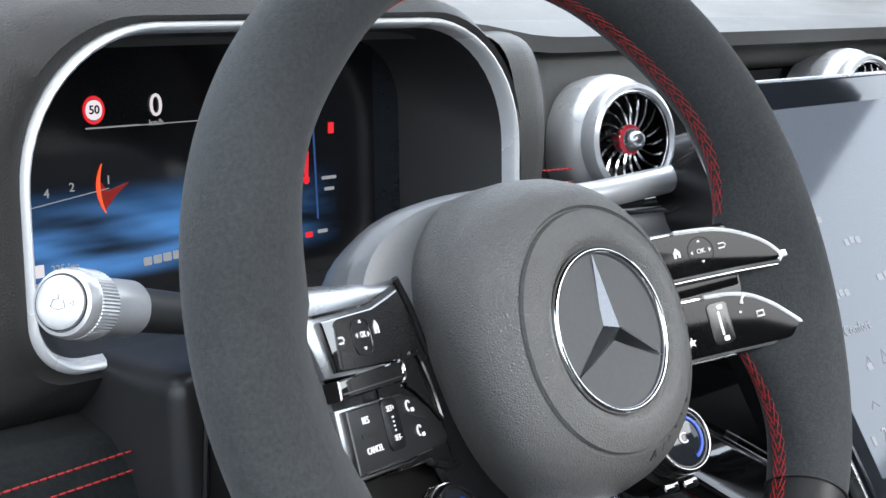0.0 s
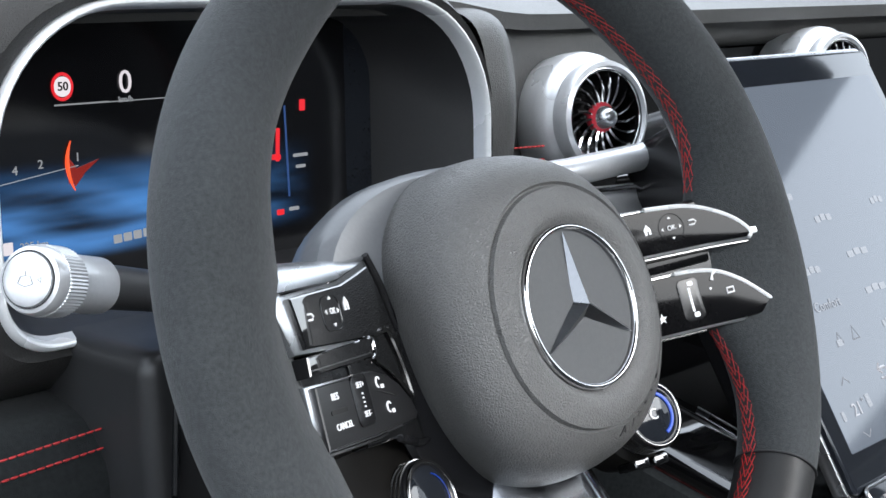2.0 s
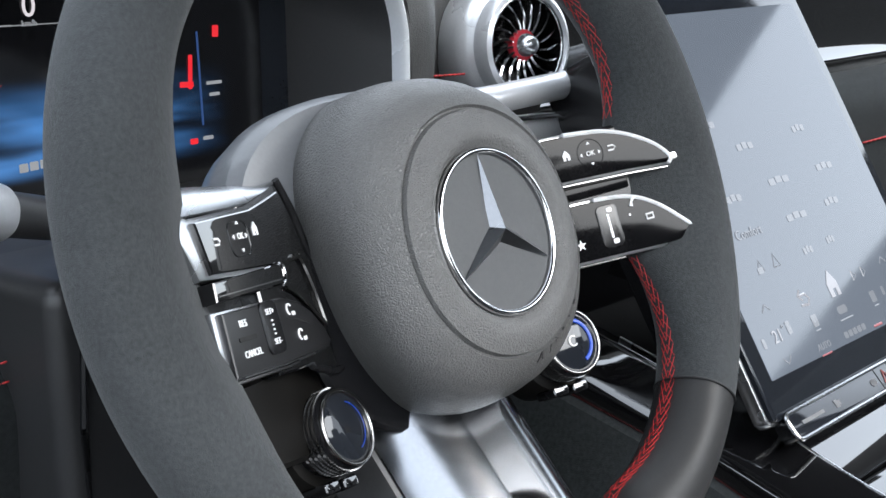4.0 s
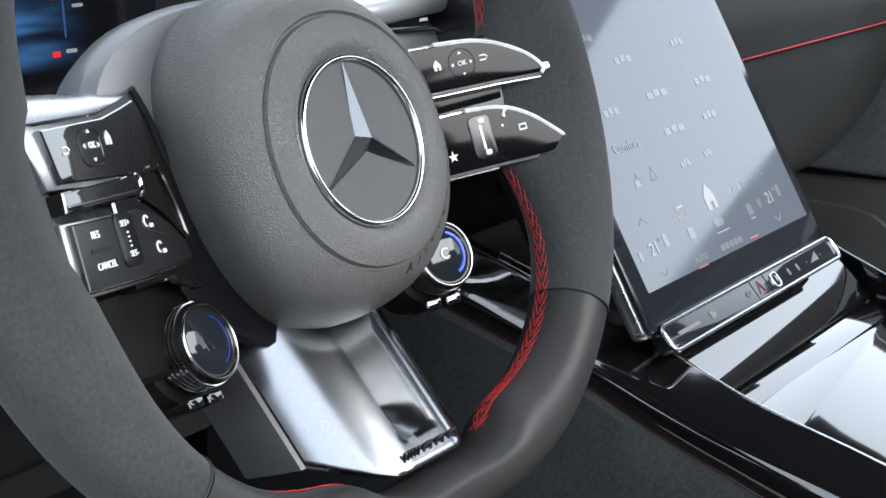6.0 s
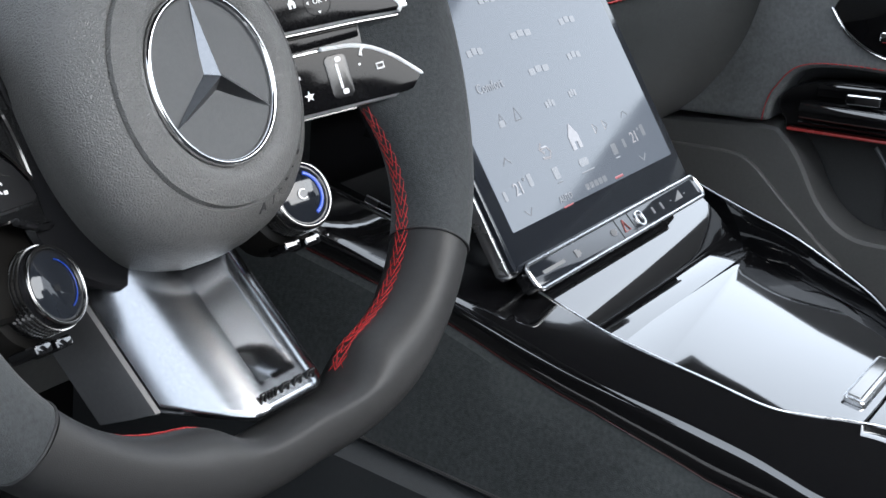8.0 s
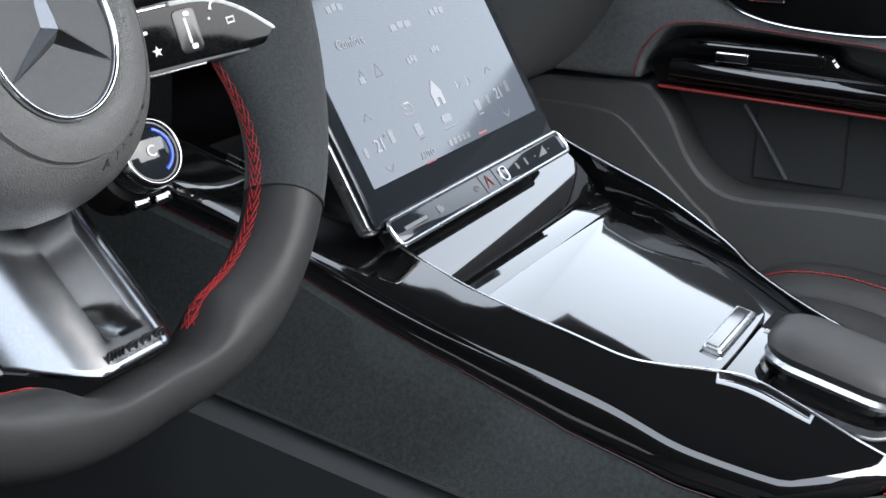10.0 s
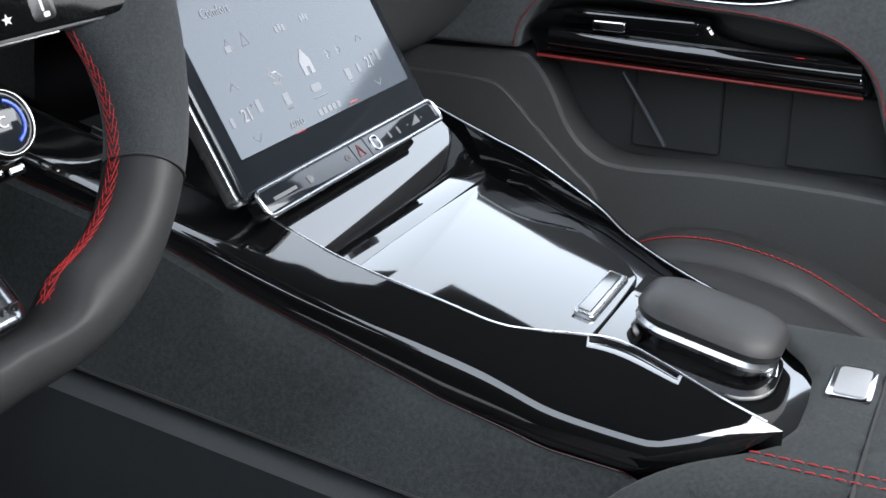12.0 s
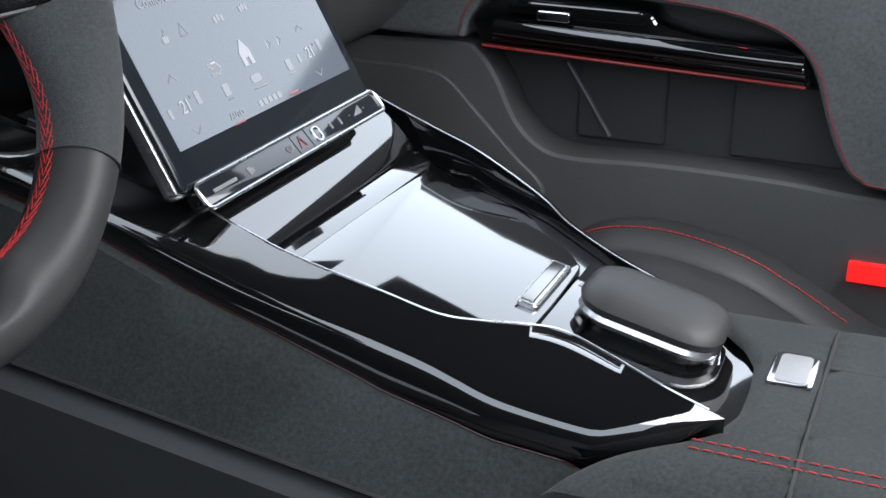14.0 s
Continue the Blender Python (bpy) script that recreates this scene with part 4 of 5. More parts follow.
part("bar_face", prism(rounded(0.2375, 0.0145, 0.0040, 5), -0.0010, 0.001, 0.0004), SCREEN, bar, "gloss black key face", BAR @ pose(0.0095, 0, 0))
for x, w, h in ((-0.085, 0.026, 0.0022), (-0.056, 0.004, 0.005), (-0.053, 0.0025, 0.003), (-0.006, 0.007, 0.0028), (-0.006, 0.004, 0.0046), (0.053, 0.0026, 0.0046), (0.0665, 0.0024, 0.0052), (0.081, 0.0020, 0.0008), (0.1035, 0.0020, 0.0008)):
    part("symbol", prism(rounded(w, h, 0.0004, 3), -0.0014, -0.0008), KEY_PRINT, bar, m=BAR @ pose(x, 0, 0), smooth=False)
part("hazard_symbol", tube([(0.0067, -0.0012, -0.0034), (0.0143, -0.0012, -0.0034), (0.0105, -0.0012, 0.0044)], 0.0005, 5, True, up=(0, 1, 0)), material("red_print", (0.35, 0.11, 0.10), 0.4), bar, m=BAR)
part("dial_symbol", tube([(0.0325 + x, -0.0012, z) for x, z in rounded(0.0085, 0.0095, 0.003, 4)], 0.0007, 6, True, up=(0, 1, 0)), SATIN, bar, m=BAR)
part("volume_symbol", prism([(0.0855, -0.0022), (0.0985, -0.0022), (0.0985, 0.0040)], -0.0014, -0.0008), KEY_PRINT, bar, m=BAR, smooth=False)
for x in (0.002, 0.021):
    part("key_gap", box(x - 0.0002, x + 0.0002, -0.0013, -0.0008, -0.0068, 0.0068, 0, 1), PLASTIC, bar, m=BAR)

# ---- armrest behind the console ----
armrest = thing("armrest", (0.39, -0.5, 0.30), "dark suede centre armrest with red double stitching", "armrest")
PAD_X, PAD_Y = (0.203, 0.214, 0.226, 0.240, 0.255, 0.270, 0.300, 0.332, 0.3635, 0.385, 0.405, 0.440, 0.455), (-0.217, -0.2275, -0.2410, -0.2570, -0.2735, -0.2870, -0.2965, -0.2965, -0.2940, -0.2850, -0.2700, -0.2500, -0.2480)
rows_ = []
for j in range(41):
    v = (j / 40) ** 1.4
    row = []
    for i in range(49):
        x = 0.203 + 0.252 * i / 48
        y0 = float(np.interp(x, PAD_X, PAD_Y))
        y = y0 + (-0.70 - y0) * v
        left, right = max(0, (0.240 - x) / 0.037), max(0, (x - 0.425) / 0.03)
        top = 0.3775 - 0.0150 * left ** 2 - 0.020 * right ** 2 - 0.0045 * max(0, 1 - (y0 - y) / 0.010) ** 2
        groove = 0.003 * math.exp(-((y + 0.3335) / 0.0024) ** 2)
        row.append((x, y, top - groove))
    rows_.append(row)
part("pad", thick(sheet(rows_), 0.012), SUEDE_DARK, armrest, "dark suede pad")
part("side", sheet([[(0.2035 - 0.012 * k, y, 0.3615 * (1 - k) + 0.02 * k) for k in (0, 0.15, 0.4, 1)] for y in (-0.224, -0.28, -0.32, -0.50, -0.70)]), SUEDE_DARK, armrest)
part("end_wall", box(0.22, 0.448, -0.70, -0.305, 0.05, 0.343, 0.01), SUEDE_DARK, armrest)
for off in (0.0, 0.0085):
    sp = [(0.2455 - 0.010 * k / 60 + off * 1.1, -0.280 - 0.42 * k / 60, 0.3779) for k in range(61)]
    stitches(sp, sp, 58, 0.00045, THREAD, armrest, lambda p: Vector((0, 0, 1)))
part("cross_seam", tube(smooth_path([(0.212, -0.3335, 0.3692), (0.24, -0.3335, 0.3772), (0.333, -0.3335, 0.3772), (0.42, -0.3335, 0.3772), (0.446, -0.3335, 0.3680)], 6), 0.0013, 6, flat=0.6), RUBBER, armrest, "dark joint across the armrest")
part("split_seam", tube([(0.372, -0.3345, 0.3772), (0.372, -0.50, 0.3772), (0.372, -0.69, 0.3772)], 0.0013, 6, flat=0.6), RUBBER, armrest, "dark joint along the armrest")
key = thing("armrest_button", (0.36, -0.317, 0.374), "small square silver release button set in the armrest", "button")
BT = Matrix(((1, 0, 0, 0.358), (0, 1, 0, -0.3165), (0, 0, 1, 0.3780), (0, 0, 0, 1)))
part("frame", prism(rounded(0.047, 0.025, 0.006, 5), -0.0012, 0.004, 0.001), CHROME, key, "chrome frame", BT @ pose(0, 0, 0, -90))
part("button_pad", prism(rounded(0.038, 0.018, 0.004, 5), -0.0020, 0.001, 0.0006), KEY_GREY, key, m=BT @ pose(0, 0, 0, -90))

# ---- passenger door ----
door = thing("passenger_door", (1.2, 0.0, 0.25), "dark leather passenger door panel with red stitching and gloss armrest", "car door")


# ---- what the instrument screen shows ----
def display_picture():
    m = bpy.data.materials.new("lit_display")
    m.use_nodes = True
    nt = m.node_tree
    b = nt.nodes["Principled BSDF"]
    b.inputs["Base Color"].default_value, b.inputs["Roughness"].default_value = (0.005, 0.005, 0.006, 1), 0.12
    tc = nt.nodes.new("ShaderNodeTexCoord")
    sep = nt.nodes.new("ShaderNodeSeparateXYZ")
    nt.links.new(tc.outputs["Object"], sep.inputs[0])

    def rng(sock, a, c):
        r = nt.nodes.new("ShaderNodeMapRange")
        r.interpolation_type = "SMOOTHSTEP"
        r.inputs["From Min"].default_value, r.inputs["From Max"].default_value = a, c
        nt.links.new(sock, r.inputs["Value"])
        return r.outputs[0]

    def mul(p, q):
        n = nt.nodes.new("ShaderNodeMath")
        n.operation = "MULTIPLY"
        nt.links.new(p, n.inputs[0])
        nt.links.new(q, n.inputs[1])
        return n.outputs[0]
    stretch = nt.nodes.new("ShaderNodeMapping")
    stretch.inputs["Scale"].default_value, stretch.inputs["Rotation"].default_value = (8, 1, 55), (0, radians(14), 0)
    nt.links.new(tc.outputs["Object"], stretch.inputs[0])
    nz = nt.nodes.new("ShaderNodeTexNoise")
    nz.inputs["Scale"].default_value = 1.4
    nt.links.new(stretch.outputs[0], nz.inputs["Vector"])
    low = mul(rng(sep.outputs["Z"], 0.004, -0.030), rng(sep.outputs["Z"], -0.050, -0.040))
    blue = mul(mul(low, rng(sep.outputs["X"], 0.09, 0.02)), rng(nz.outputs["Fac"], 0.28, 0.75))
    col = nt.nodes.new("ShaderNodeVectorMath")
    col.operation = "SCALE"
    col.inputs[0].default_value = (0.05, 0.17, 0.42)
    nt.links.new(blue, col.inputs["Scale"])
    nt.links.new(col.outputs[0], b.inputs["Emission Color"])
    b.inputs["Emission Strength"].default_value = 0.42
    return m


part("road_picture", box(-0.122, 0.100, 0.2494, 0.2499, 0.600, 0.735, 0), display_picture(), display)
LCD_WHITE, LCD_GREY = glow("lcd_white", (0.75, 0.70, 0.74), 0.24), glow("lcd_grey", (0.5, 0.52, 0.55), 0.12)
LCD_RED, LCD_BLUE = glow("lcd_red", (0.7, 0.02, 0.03), 0.28), glow("lcd_blue", (0.05, 0.12, 0.35), 0.12)
LCD_ORANGE = glow("lcd_orange", (0.9, 0.10, 0.03), 0.30)


def lcd(x, z, w, h, mat, spin=0.0, y=0.2490, name="lit_mark", r=0.0006):
    return part(name, prism(rounded(w, h, min(r, h * 0.45, w * 0.45), 3), -0.0003, 0.0), mat, display, m=pose(x, y, z, 0, spin, 0), smooth=False)


part("speed_sign", turned([(0.0002, -0.0002), (0.0048, -0.0002)], 32), LCD_WHITE, display, m=pose(-0.0802, 0.2488, 0.7025), smooth=False)
part("speed_sign_ring", tube([(0.0052 * math.cos(radians(9 * k)), 0, 0.0060 * math.sin(radians(9 * k))) for k in range(40)], 0.0008, 6, True, up=(0, 1, 0)), LCD_RED, display, m=pose(-0.0802, 0.2488, 0.7025))
lettering("50", 0.0058, SATIN_BLACK, display, pose(-0.0802, 0.2484, 0.7025), bold=0.0001)
lettering("0", 0.0160, LCD_WHITE, display, pose(-0.0453, 0.2488, 0.7025))
lettering("km/h", 0.0042, LCD_GREY, display, pose(-0.0455, 0.2488, 0.6945))
lcd(-0.050, 0.6938, 0.070, 0.0005, LCD_GREY)
lcd(-0.070, 0.6940, 0.030, 0.0006, LCD_GREY)
arc = [(-0.0800 + 0.006 * ((k / 10 - 0.45) ** 2) * 2, 0.2486, 0.6768 - 0.0240 * k / 10) for k in range(11)]
part("lit_needle", tube(arc, [0.0003 + 0.0009 * math.sin(k / 10 * 3.14) for k in range(11)], 6, up=(0, 1, 0)), LCD_ORANGE, display)
GLOWS = glow("lcd_red_glow", (0.45, 0.02, 0.01), 0.10)
part("lit_needle_flare", prism([(-0.0795, 0.6620), (-0.062, 0.6668), (-0.070, 0.6610), (-0.076, 0.6545)], 0.2490, 0.2493), GLOWS, display, smooth=False)
part("lit_needle_flare", prism([(-0.0800, 0.6700), (-0.0752, 0.6640), (-0.0795, 0.6560)], 0.2488, 0.2490), GLOWS, display, smooth=False)
for x, z, s in ((-0.1076, 0.6650, "4"), (-0.0942, 0.6668, "2"), (-0.0742, 0.6685, "1")):
    lettering(s, 0.0060, LCD_GREY, display, pose(x, 0.2488, z))
for k in range(7):
    lcd(-0.118 + 0.0068 * k, 0.6588 + 0.0009 * k, 0.0068, 0.0004, LCD_GREY, -7)
lettering("225 km", 0.0050, LCD_GREY, display, pose(-0.1000, 0.2488, 0.6292))
lcd(-0.1135, 0.6292, 0.005, 0.006, LCD_WHITE)
lcd(-0.1000, 0.6225, 0.042, 0.0022, LCD_GREY)
for k in range(4):
    lcd(-0.054 + 0.0058 * k, 0.6262 + 0.0004 * k, 0.0048, 0.0042, LCD_GREY, -2)
lcd(0.0678, 0.6844, 0.0040, 0.0062, LCD_RED, 3)
lcd(0.0497, 0.664, 0.0026, 0.018, LCD_RED, 3)
lcd(0.0470, 0.6575, 0.009, 0.0030, LCD_RED, 3)
lcd(0.0560, 0.660, 0.0012, 0.050, LCD_BLUE, -2)
lcd(0.0656, 0.6572, 0.0105, 0.0018, LCD_GREY)
lcd(0.0656, 0.6510, 0.0070, 0.0018, LCD_GREY)
lcd(0.0503, 0.627, 0.0050, 0.0030, LCD_RED)
lcd(0.060, 0.628, 0.0070, 0.0020, LCD_GREY)

# ---- what the centre screen shows ----
UI_FIELD = material("screen_field", (0.02, 0.022, 0.027), 0.07, vary=0.05, wear=0.02, spec=0.48, emit=(0.42, 0.5, 0.62, 0.09))
UI_WHITE = material("ui_white", (0.05, 0.05, 0.055), 0.07, wear=0.02, emit=(0.8, 0.82, 0.9, 0.13))
UI_DIM = material("ui_dim", (0.03, 0.032, 0.036), 0.07, wear=0.02, emit=(0.6, 0.64, 0.72, 0.115))
UI_RED = glow("ui_red", (0.7, 0.2, 0.22), 0.11)
field = part("screen_field", prism(rounded(0.222, 0.226, 0.001, 2, 0.003, 0.133), -0.0003, 0.0), UI_FIELD, glass, "lit menu field", SC, smooth=False)
U = SC @ pose(0, -0.0004, 0)


def ui(x, z, w, h, mat=None, spin=0, r=0.0008):
    return part("menu_symbol", prism(rounded(w, h, min(r, h * 0.45, w * 0.45), 2), -0.0002, 0.0), mat or UI_DIM, glass, m=U @ pose(x, 0, z, 0, spin, 0), smooth=False)


def stroke(pts, mat=None, r=0.0005):
    return part("menu_symbol", tube([(x, 0, z) for x, z in pts], r, 4, up=(0, 1, 0), flat=0.4), mat or UI_DIM, glass, m=U)


part("home_symbol", prism([(-0.0065, 0.0490), (-0.0020, 0.0490), (-0.0020, 0.0540), (0.0020, 0.0540), (0.0020, 0.0490), (0.0060, 0.0490), (0.0060, 0.0580), (0.0, 0.0660), (-0.0065, 0.0580)], -0.0003, 0.0), UI_WHITE, glass, m=U, smooth=False)
stroke([(-0.044, 0.0520), (-0.036, 0.0510), (-0.0325, 0.0545), (-0.036, 0.0580), (-0.043, 0.0578)], UI_WHITE, 0.0009)
stroke([(-0.0405, 0.0610), (-0.0445, 0.0578), (-0.0405, 0.0545)], UI_WHITE, 0.0008)
for sx in (-1, 1):
    cx = -0.0834 if sx < 0 else 0.0740
    lettering("21", 0.0110, UI_WHITE, glass, U @ pose(cx, 0, 0.0412))
    lettering("°", 0.0080, UI_DIM, glass, U @ pose(cx + 0.0085, 0, 0.0432))
    stroke([(cx - 0.0045, 0.0285), (cx, 0.0245), (cx + 0.0045, 0.0285)])
    stroke([(cx - 0.0045, 0.0570), (cx, 0.0610), (cx + 0.0045, 0.0570)])
    ui(cx - 0.0165 * 1, 0.0405, 0.0032, 0.0060)
    ui(cx + 0.0150, 0.0435, 0.0046, 0.0080)
for x in (0.030, 0.044):
    stroke([(x - 0.002, 0.0535), (x + 0.003, 0.0565), (x - 0.002, 0.0600), (x - 0.002, 0.0535)])
for x, z in ((-0.0377, 0.0408), (0.042, 0.0395)):
    ui(x, z, 0.0065, 0.0075)
    stroke([(x - 0.003, z - 0.006), (x + 0.003, z - 0.006)])
ui(-0.0016, 0.0402, 0.0120, 0.0050, None, 0, 0.002)
stroke([(-0.009, 0.0340), (0.008, 0.0340)])
lettering("AUTO", 0.0058, UI_DIM, glass, U @ pose(-0.0395, 0, 0.0250))
stroke([(-0.046, 0.0200), (-0.034, 0.0200)], UI_RED)
for k in range(5):
    ui(-0.010 + 0.006 * k, 0.0250, 0.0044, 0.0040)
stroke([(0.027, 0.0222), (0.038, 0.0222)], UI_RED, 0.0008)
lettering("Comfort", 0.0085, UI_DIM, glass, U @ pose(-0.0656, 0, 0.1032))
stroke([(-0.074, 0.078), (-0.069, 0.086), (-0.066, 0.079)])
ui(-0.0705, 0.080, 0.006, 0.004)
stroke([(-0.055, 0.079), (-0.051, 0.087), (-0.047, 0.079), (-0.055, 0.079)])
for x, z, w in ((-0.0095, 0.0816, 0.012), (0.022, 0.083, 0.010), (-0.0045, 0.1039, 0.026), (0.045, 0.106, 0.018), (-0.0065, 0.1285, 0.026), (0.0561, 0.1294, 0.022), (-0.0274, 0.1545, 0.020), (0.045, 0.158, 0.016), (-0.065, 0.1250, 0.018), (-0.06, 0.172, 0.02)):
    for k in range(3):
        ui(x - w / 3 + k * w / 3, z + 0.0008 * (k % 2), w / 3.6, 0.0042)

# ---- air vent with turbine blades ----
VN = basis((0.2635, 0.1865, 0.667), (0.99, -0.14, 0), (-0.16, -0.985, 0.06))
vent = thing("air_vent", (0.2635, 0.20, 0.63), "round chrome turbine air vent with curved blades", "air vent")
part("outer_ring", turned([(0.0300, 0.004), (0.0318, 0.000), (0.0345, 0.0015), (0.0358, 0.006), (0.0352, 0.013), (0.0375, 0.016), (0.0402, 0.019), (0.0412, 0.025), (0.0405, 0.036), (0.036, 0.06)], 72, caps=False), SILVER, vent, "satin chrome outer ring", VN)
part("throat", turned([(0.0300, 0.004), (0.0285, 0.020), (0.0270, 0.032), (0.001, 0.034)], 48, caps=False), SATIN_BLACK, vent, m=VN)
part("inner_ring", tube([(0.0300 * math.cos(radians(5 * k)), 0.0035, 0.0300 * math.sin(radians(5 * k))) for k in range(72)], 0.0014, 8, True, up=(0, 1, 0)), CHROME, vent, m=VN, sharp=80)
for k in range(18):
    a = 2 * math.pi * k / 18
    blade = []
    for s in range(7):
        r = 0.009 + 0.0195 * s / 6
        q = a + 0.32 * (s / 6) ** 1.5
        d, e = Vector((math.cos(q), 0, math.sin(q))), Vector((-math.sin(q), 0, math.cos(q)))
        blade.append([d * r + Vector((0, 0.006 - 0.001 * s / 6, 0)), d * r + e * 0.0024 + Vector((0, 0.010, 0)), d * r + e * 0.0040 + Vector((0, 0.017, 0))])
    part("blade", thick(sheet(blade), 0.0013), CHROME, vent, m=VN)
part("hub_cone", turned([(0.0002, -0.004), (0.0030, -0.0036), (0.0058, -0.001), (0.0072, 0.004), (0.0078, 0.010)], 40), SATIN, vent, "silver centre cone", VN)
part("hub_ring", turned([(0.0080, 0.0050), (0.0096, 0.0058), (0.0100, 0.0085), (0.0086, 0.012)], 40), material("red_ring", (0.6, 0.03, 0.05), 0.35), vent, "red ring round the cone", VN)
part("base_bar", tube([(0.175, 0.172, 0.6395), (0.205, 0.170, 0.6400), (0.279, 0.168, 0.6435)], 0.0085, 20, up=(0, 1, 0)), SILVER, vent, "silver bar under the vent")
rows_ = [[(0.205 + 0.074 * u + (0.006 * math.sin(v * 3.14) if u > 0.9 else 0), 0.172 - 0.004 * math.sin(v * 3.1), 0.630 - 0.022 * v - 0.004 * u) for u in (i / 10 for i in range(11))] for v in (j / 8 for j in range(9))]
part("base_plate", thick(sheet(rows_), 0.004), SILVER, vent)
part("base_edge", tube([(0.215, 0.1665, 0.6275), (0.262, 0.1660, 0.6255), (0.279, 0.1665, 0.6190), (0.2835, 0.1680, 0.606)], 0.0016, 8), CHROME, vent)

# ---- dash faces beside and below ----
dash = thing("dashboard", (0.7, 0.25, 0.5), "grey grained dashboard with black trim and red stitching", "dashboard")


def face(name, profile, x0, x1, mat, label="", n=24):
    """A strip of dash along x from a profile of (y, z)."""
    prof = smooth_path([(0, y, z) for y, z in profile], 5)
    return part(name, sheet([[(x0 + (x1 - x0) * i / n, p.y, p.z) for p in prof] for i in range(n + 1)]), mat, dash, label)


mid_prof = smooth_path([(0, 0.235, 0.738), (0, 0.202, 0.728), (0, 0.190, 0.700), (0, 0.190, 0.655), (0, 0.205, 0.600), (0, 0.25, 0.54)], 5)
mid_rows = []
for i in range(25):
    x = 0.1500 + 0.2000 * i / 24
    k = min(1, max(0, (x - 0.163) / 0.075))
    mid_rows.append([(x, p.y - 0.004 + 0.050 * k * k * (3 - 2 * k), p.z) for p in mid_prof])
part("middle_face", sheet(mid_rows), DASH_SKIN, dash, "grained face round the vent")
face("upper_roll", [(0.235, 0.728), (0.245, 0.716), (0.252, 0.705), (0.265, 0.700)], 0.33, 1.22, DASH_SKIN)
face("gloss_panel", [(0.262, 0.699), (0.262, 0.66), (0.255, 0.62), (0.235, 0.605)], 0.33, 1.22, GLOSS, "gloss black dash trim")
face("lower_roll", [(0.235, 0.606), (0.205, 0.600), (0.193, 0.580), (0.197, 0.550), (0.199, 0.545)], 0.50, 1.22, SUEDE_DARK, "dark suede passenger dash roll")
face("knee_face", [(0.2, 0.546), (0.205, 0.50), (0.235, 0.43), (0.30, 0.36), (0.42, 0.30)], 0.50, 1.22, SUEDE_DARK, "dark suede knee panel")
sp = [(0.52 + 0.68 * k / 80, 0.1945, 0.5475) for k in range(81)]
stitches(sp, sp, 70, 0.0011, THREAD, dash, lambda p: Vector((0, -1, 0)))
for zz in (0.6545, 0.6465):
    sp = [(0.168 + 0.045 * k / 12, 0.1965, zz - 0.0015 * k / 12) for k in range(13)]
    stitches(sp, sp, 11, 0.0007, THREAD, dash, lambda p: Vector((0, -1, 0)))
# the driver's knee panel has its shade in the suede colour
face("driver_knee_panel", [(0.235, 0.572), (0.200, 0.570), (0.174, 0.560), (0.161, 0.53), (0.18, 0.44), (0.26, 0.36)], -0.60, -0.118, SUEDE_KNEE_SHADE, "dark suede knee panel")
face("under_column", [(0.21, 0.585), (0.215, 0.52), (0.23, 0.44), (0.30, 0.36)], -0.118, 0.34, SUEDE_DARK)
for dz in (0.0, -0.0085):
    sp = [(-0.30 + 0.178 * k / 40, 0.1638 - 0.0004 * (dz < 0), 0.5535 + 0.0095 * k / 40 + dz) for k in range(41)]
    stitches(sp, sp, 44, 0.0006, THREAD, dash, lambda p: Vector((0, -1, 0.2)))
part("column_side", box(-0.122, -0.058, 0.128, 0.24, 0.47, 0.600, 0.010, 4), PLASTIC, dash, "black plastic switch column")
part("column_side_edge", tube([(-0.112, 0.126, 0.47), (-0.113, 0.126, 0.54), (-0.108, 0.128, 0.588), (-0.095, 0.131, 0.598)], 0.0018, 8), SATIN_BLACK, dash)
part("light_switch", box(-0.092, -0.082, 0.120, 0.130, 0.550, 0.574, 0.004, 4), DARK_CHROME, dash, "dark metal light switch")
part("switch_symbol", box(-0.0795, -0.0755, 0.1268, 0.1282, 0.540, 0.547, 0.0005, 1), ICON, dash)
part("switch_symbol", box(-0.0895, -0.0885, 0.1268, 0.1282, 0.541, 0.546, 0.0003, 1), ICON, dash)
part("low_switch", box(-0.0840, -0.066, 0.120, 0.130, 0.512, 0.530, 0.004, 4), DARK_CHROME, dash)
sensor = solo("dash_sensor", box(-0.070, -0.016, 0.232, 0.262, 0.7425, 0.7508, 0.0028), PLASTIC, "small black sensor bar on the dashboard top", "sensor bar")
copy_thing(vent, pose(0.2635 + 0.312, 0.207, 0.638))
# ---- passenger door ----
DX = Matrix(((0, 1, 0, 1.19), (1, 0, 0, 0), (0, 0, 1, 0), (0, 0, 0, 1)))     # outline x along the car, depth into the door


def door_plate(name, pts, depth, front, bevel, mat, label="", soft=6, parent=None):
    out = smooth_path([(a, b, 0) for a, b in pts], soft, True) if soft else [Vector((a, b, 0)) for a, b in pts]
    return part(name, prism([(p.x, p.y) for p in out], front, depth, bevel, 3), mat, parent or door, label, DX)


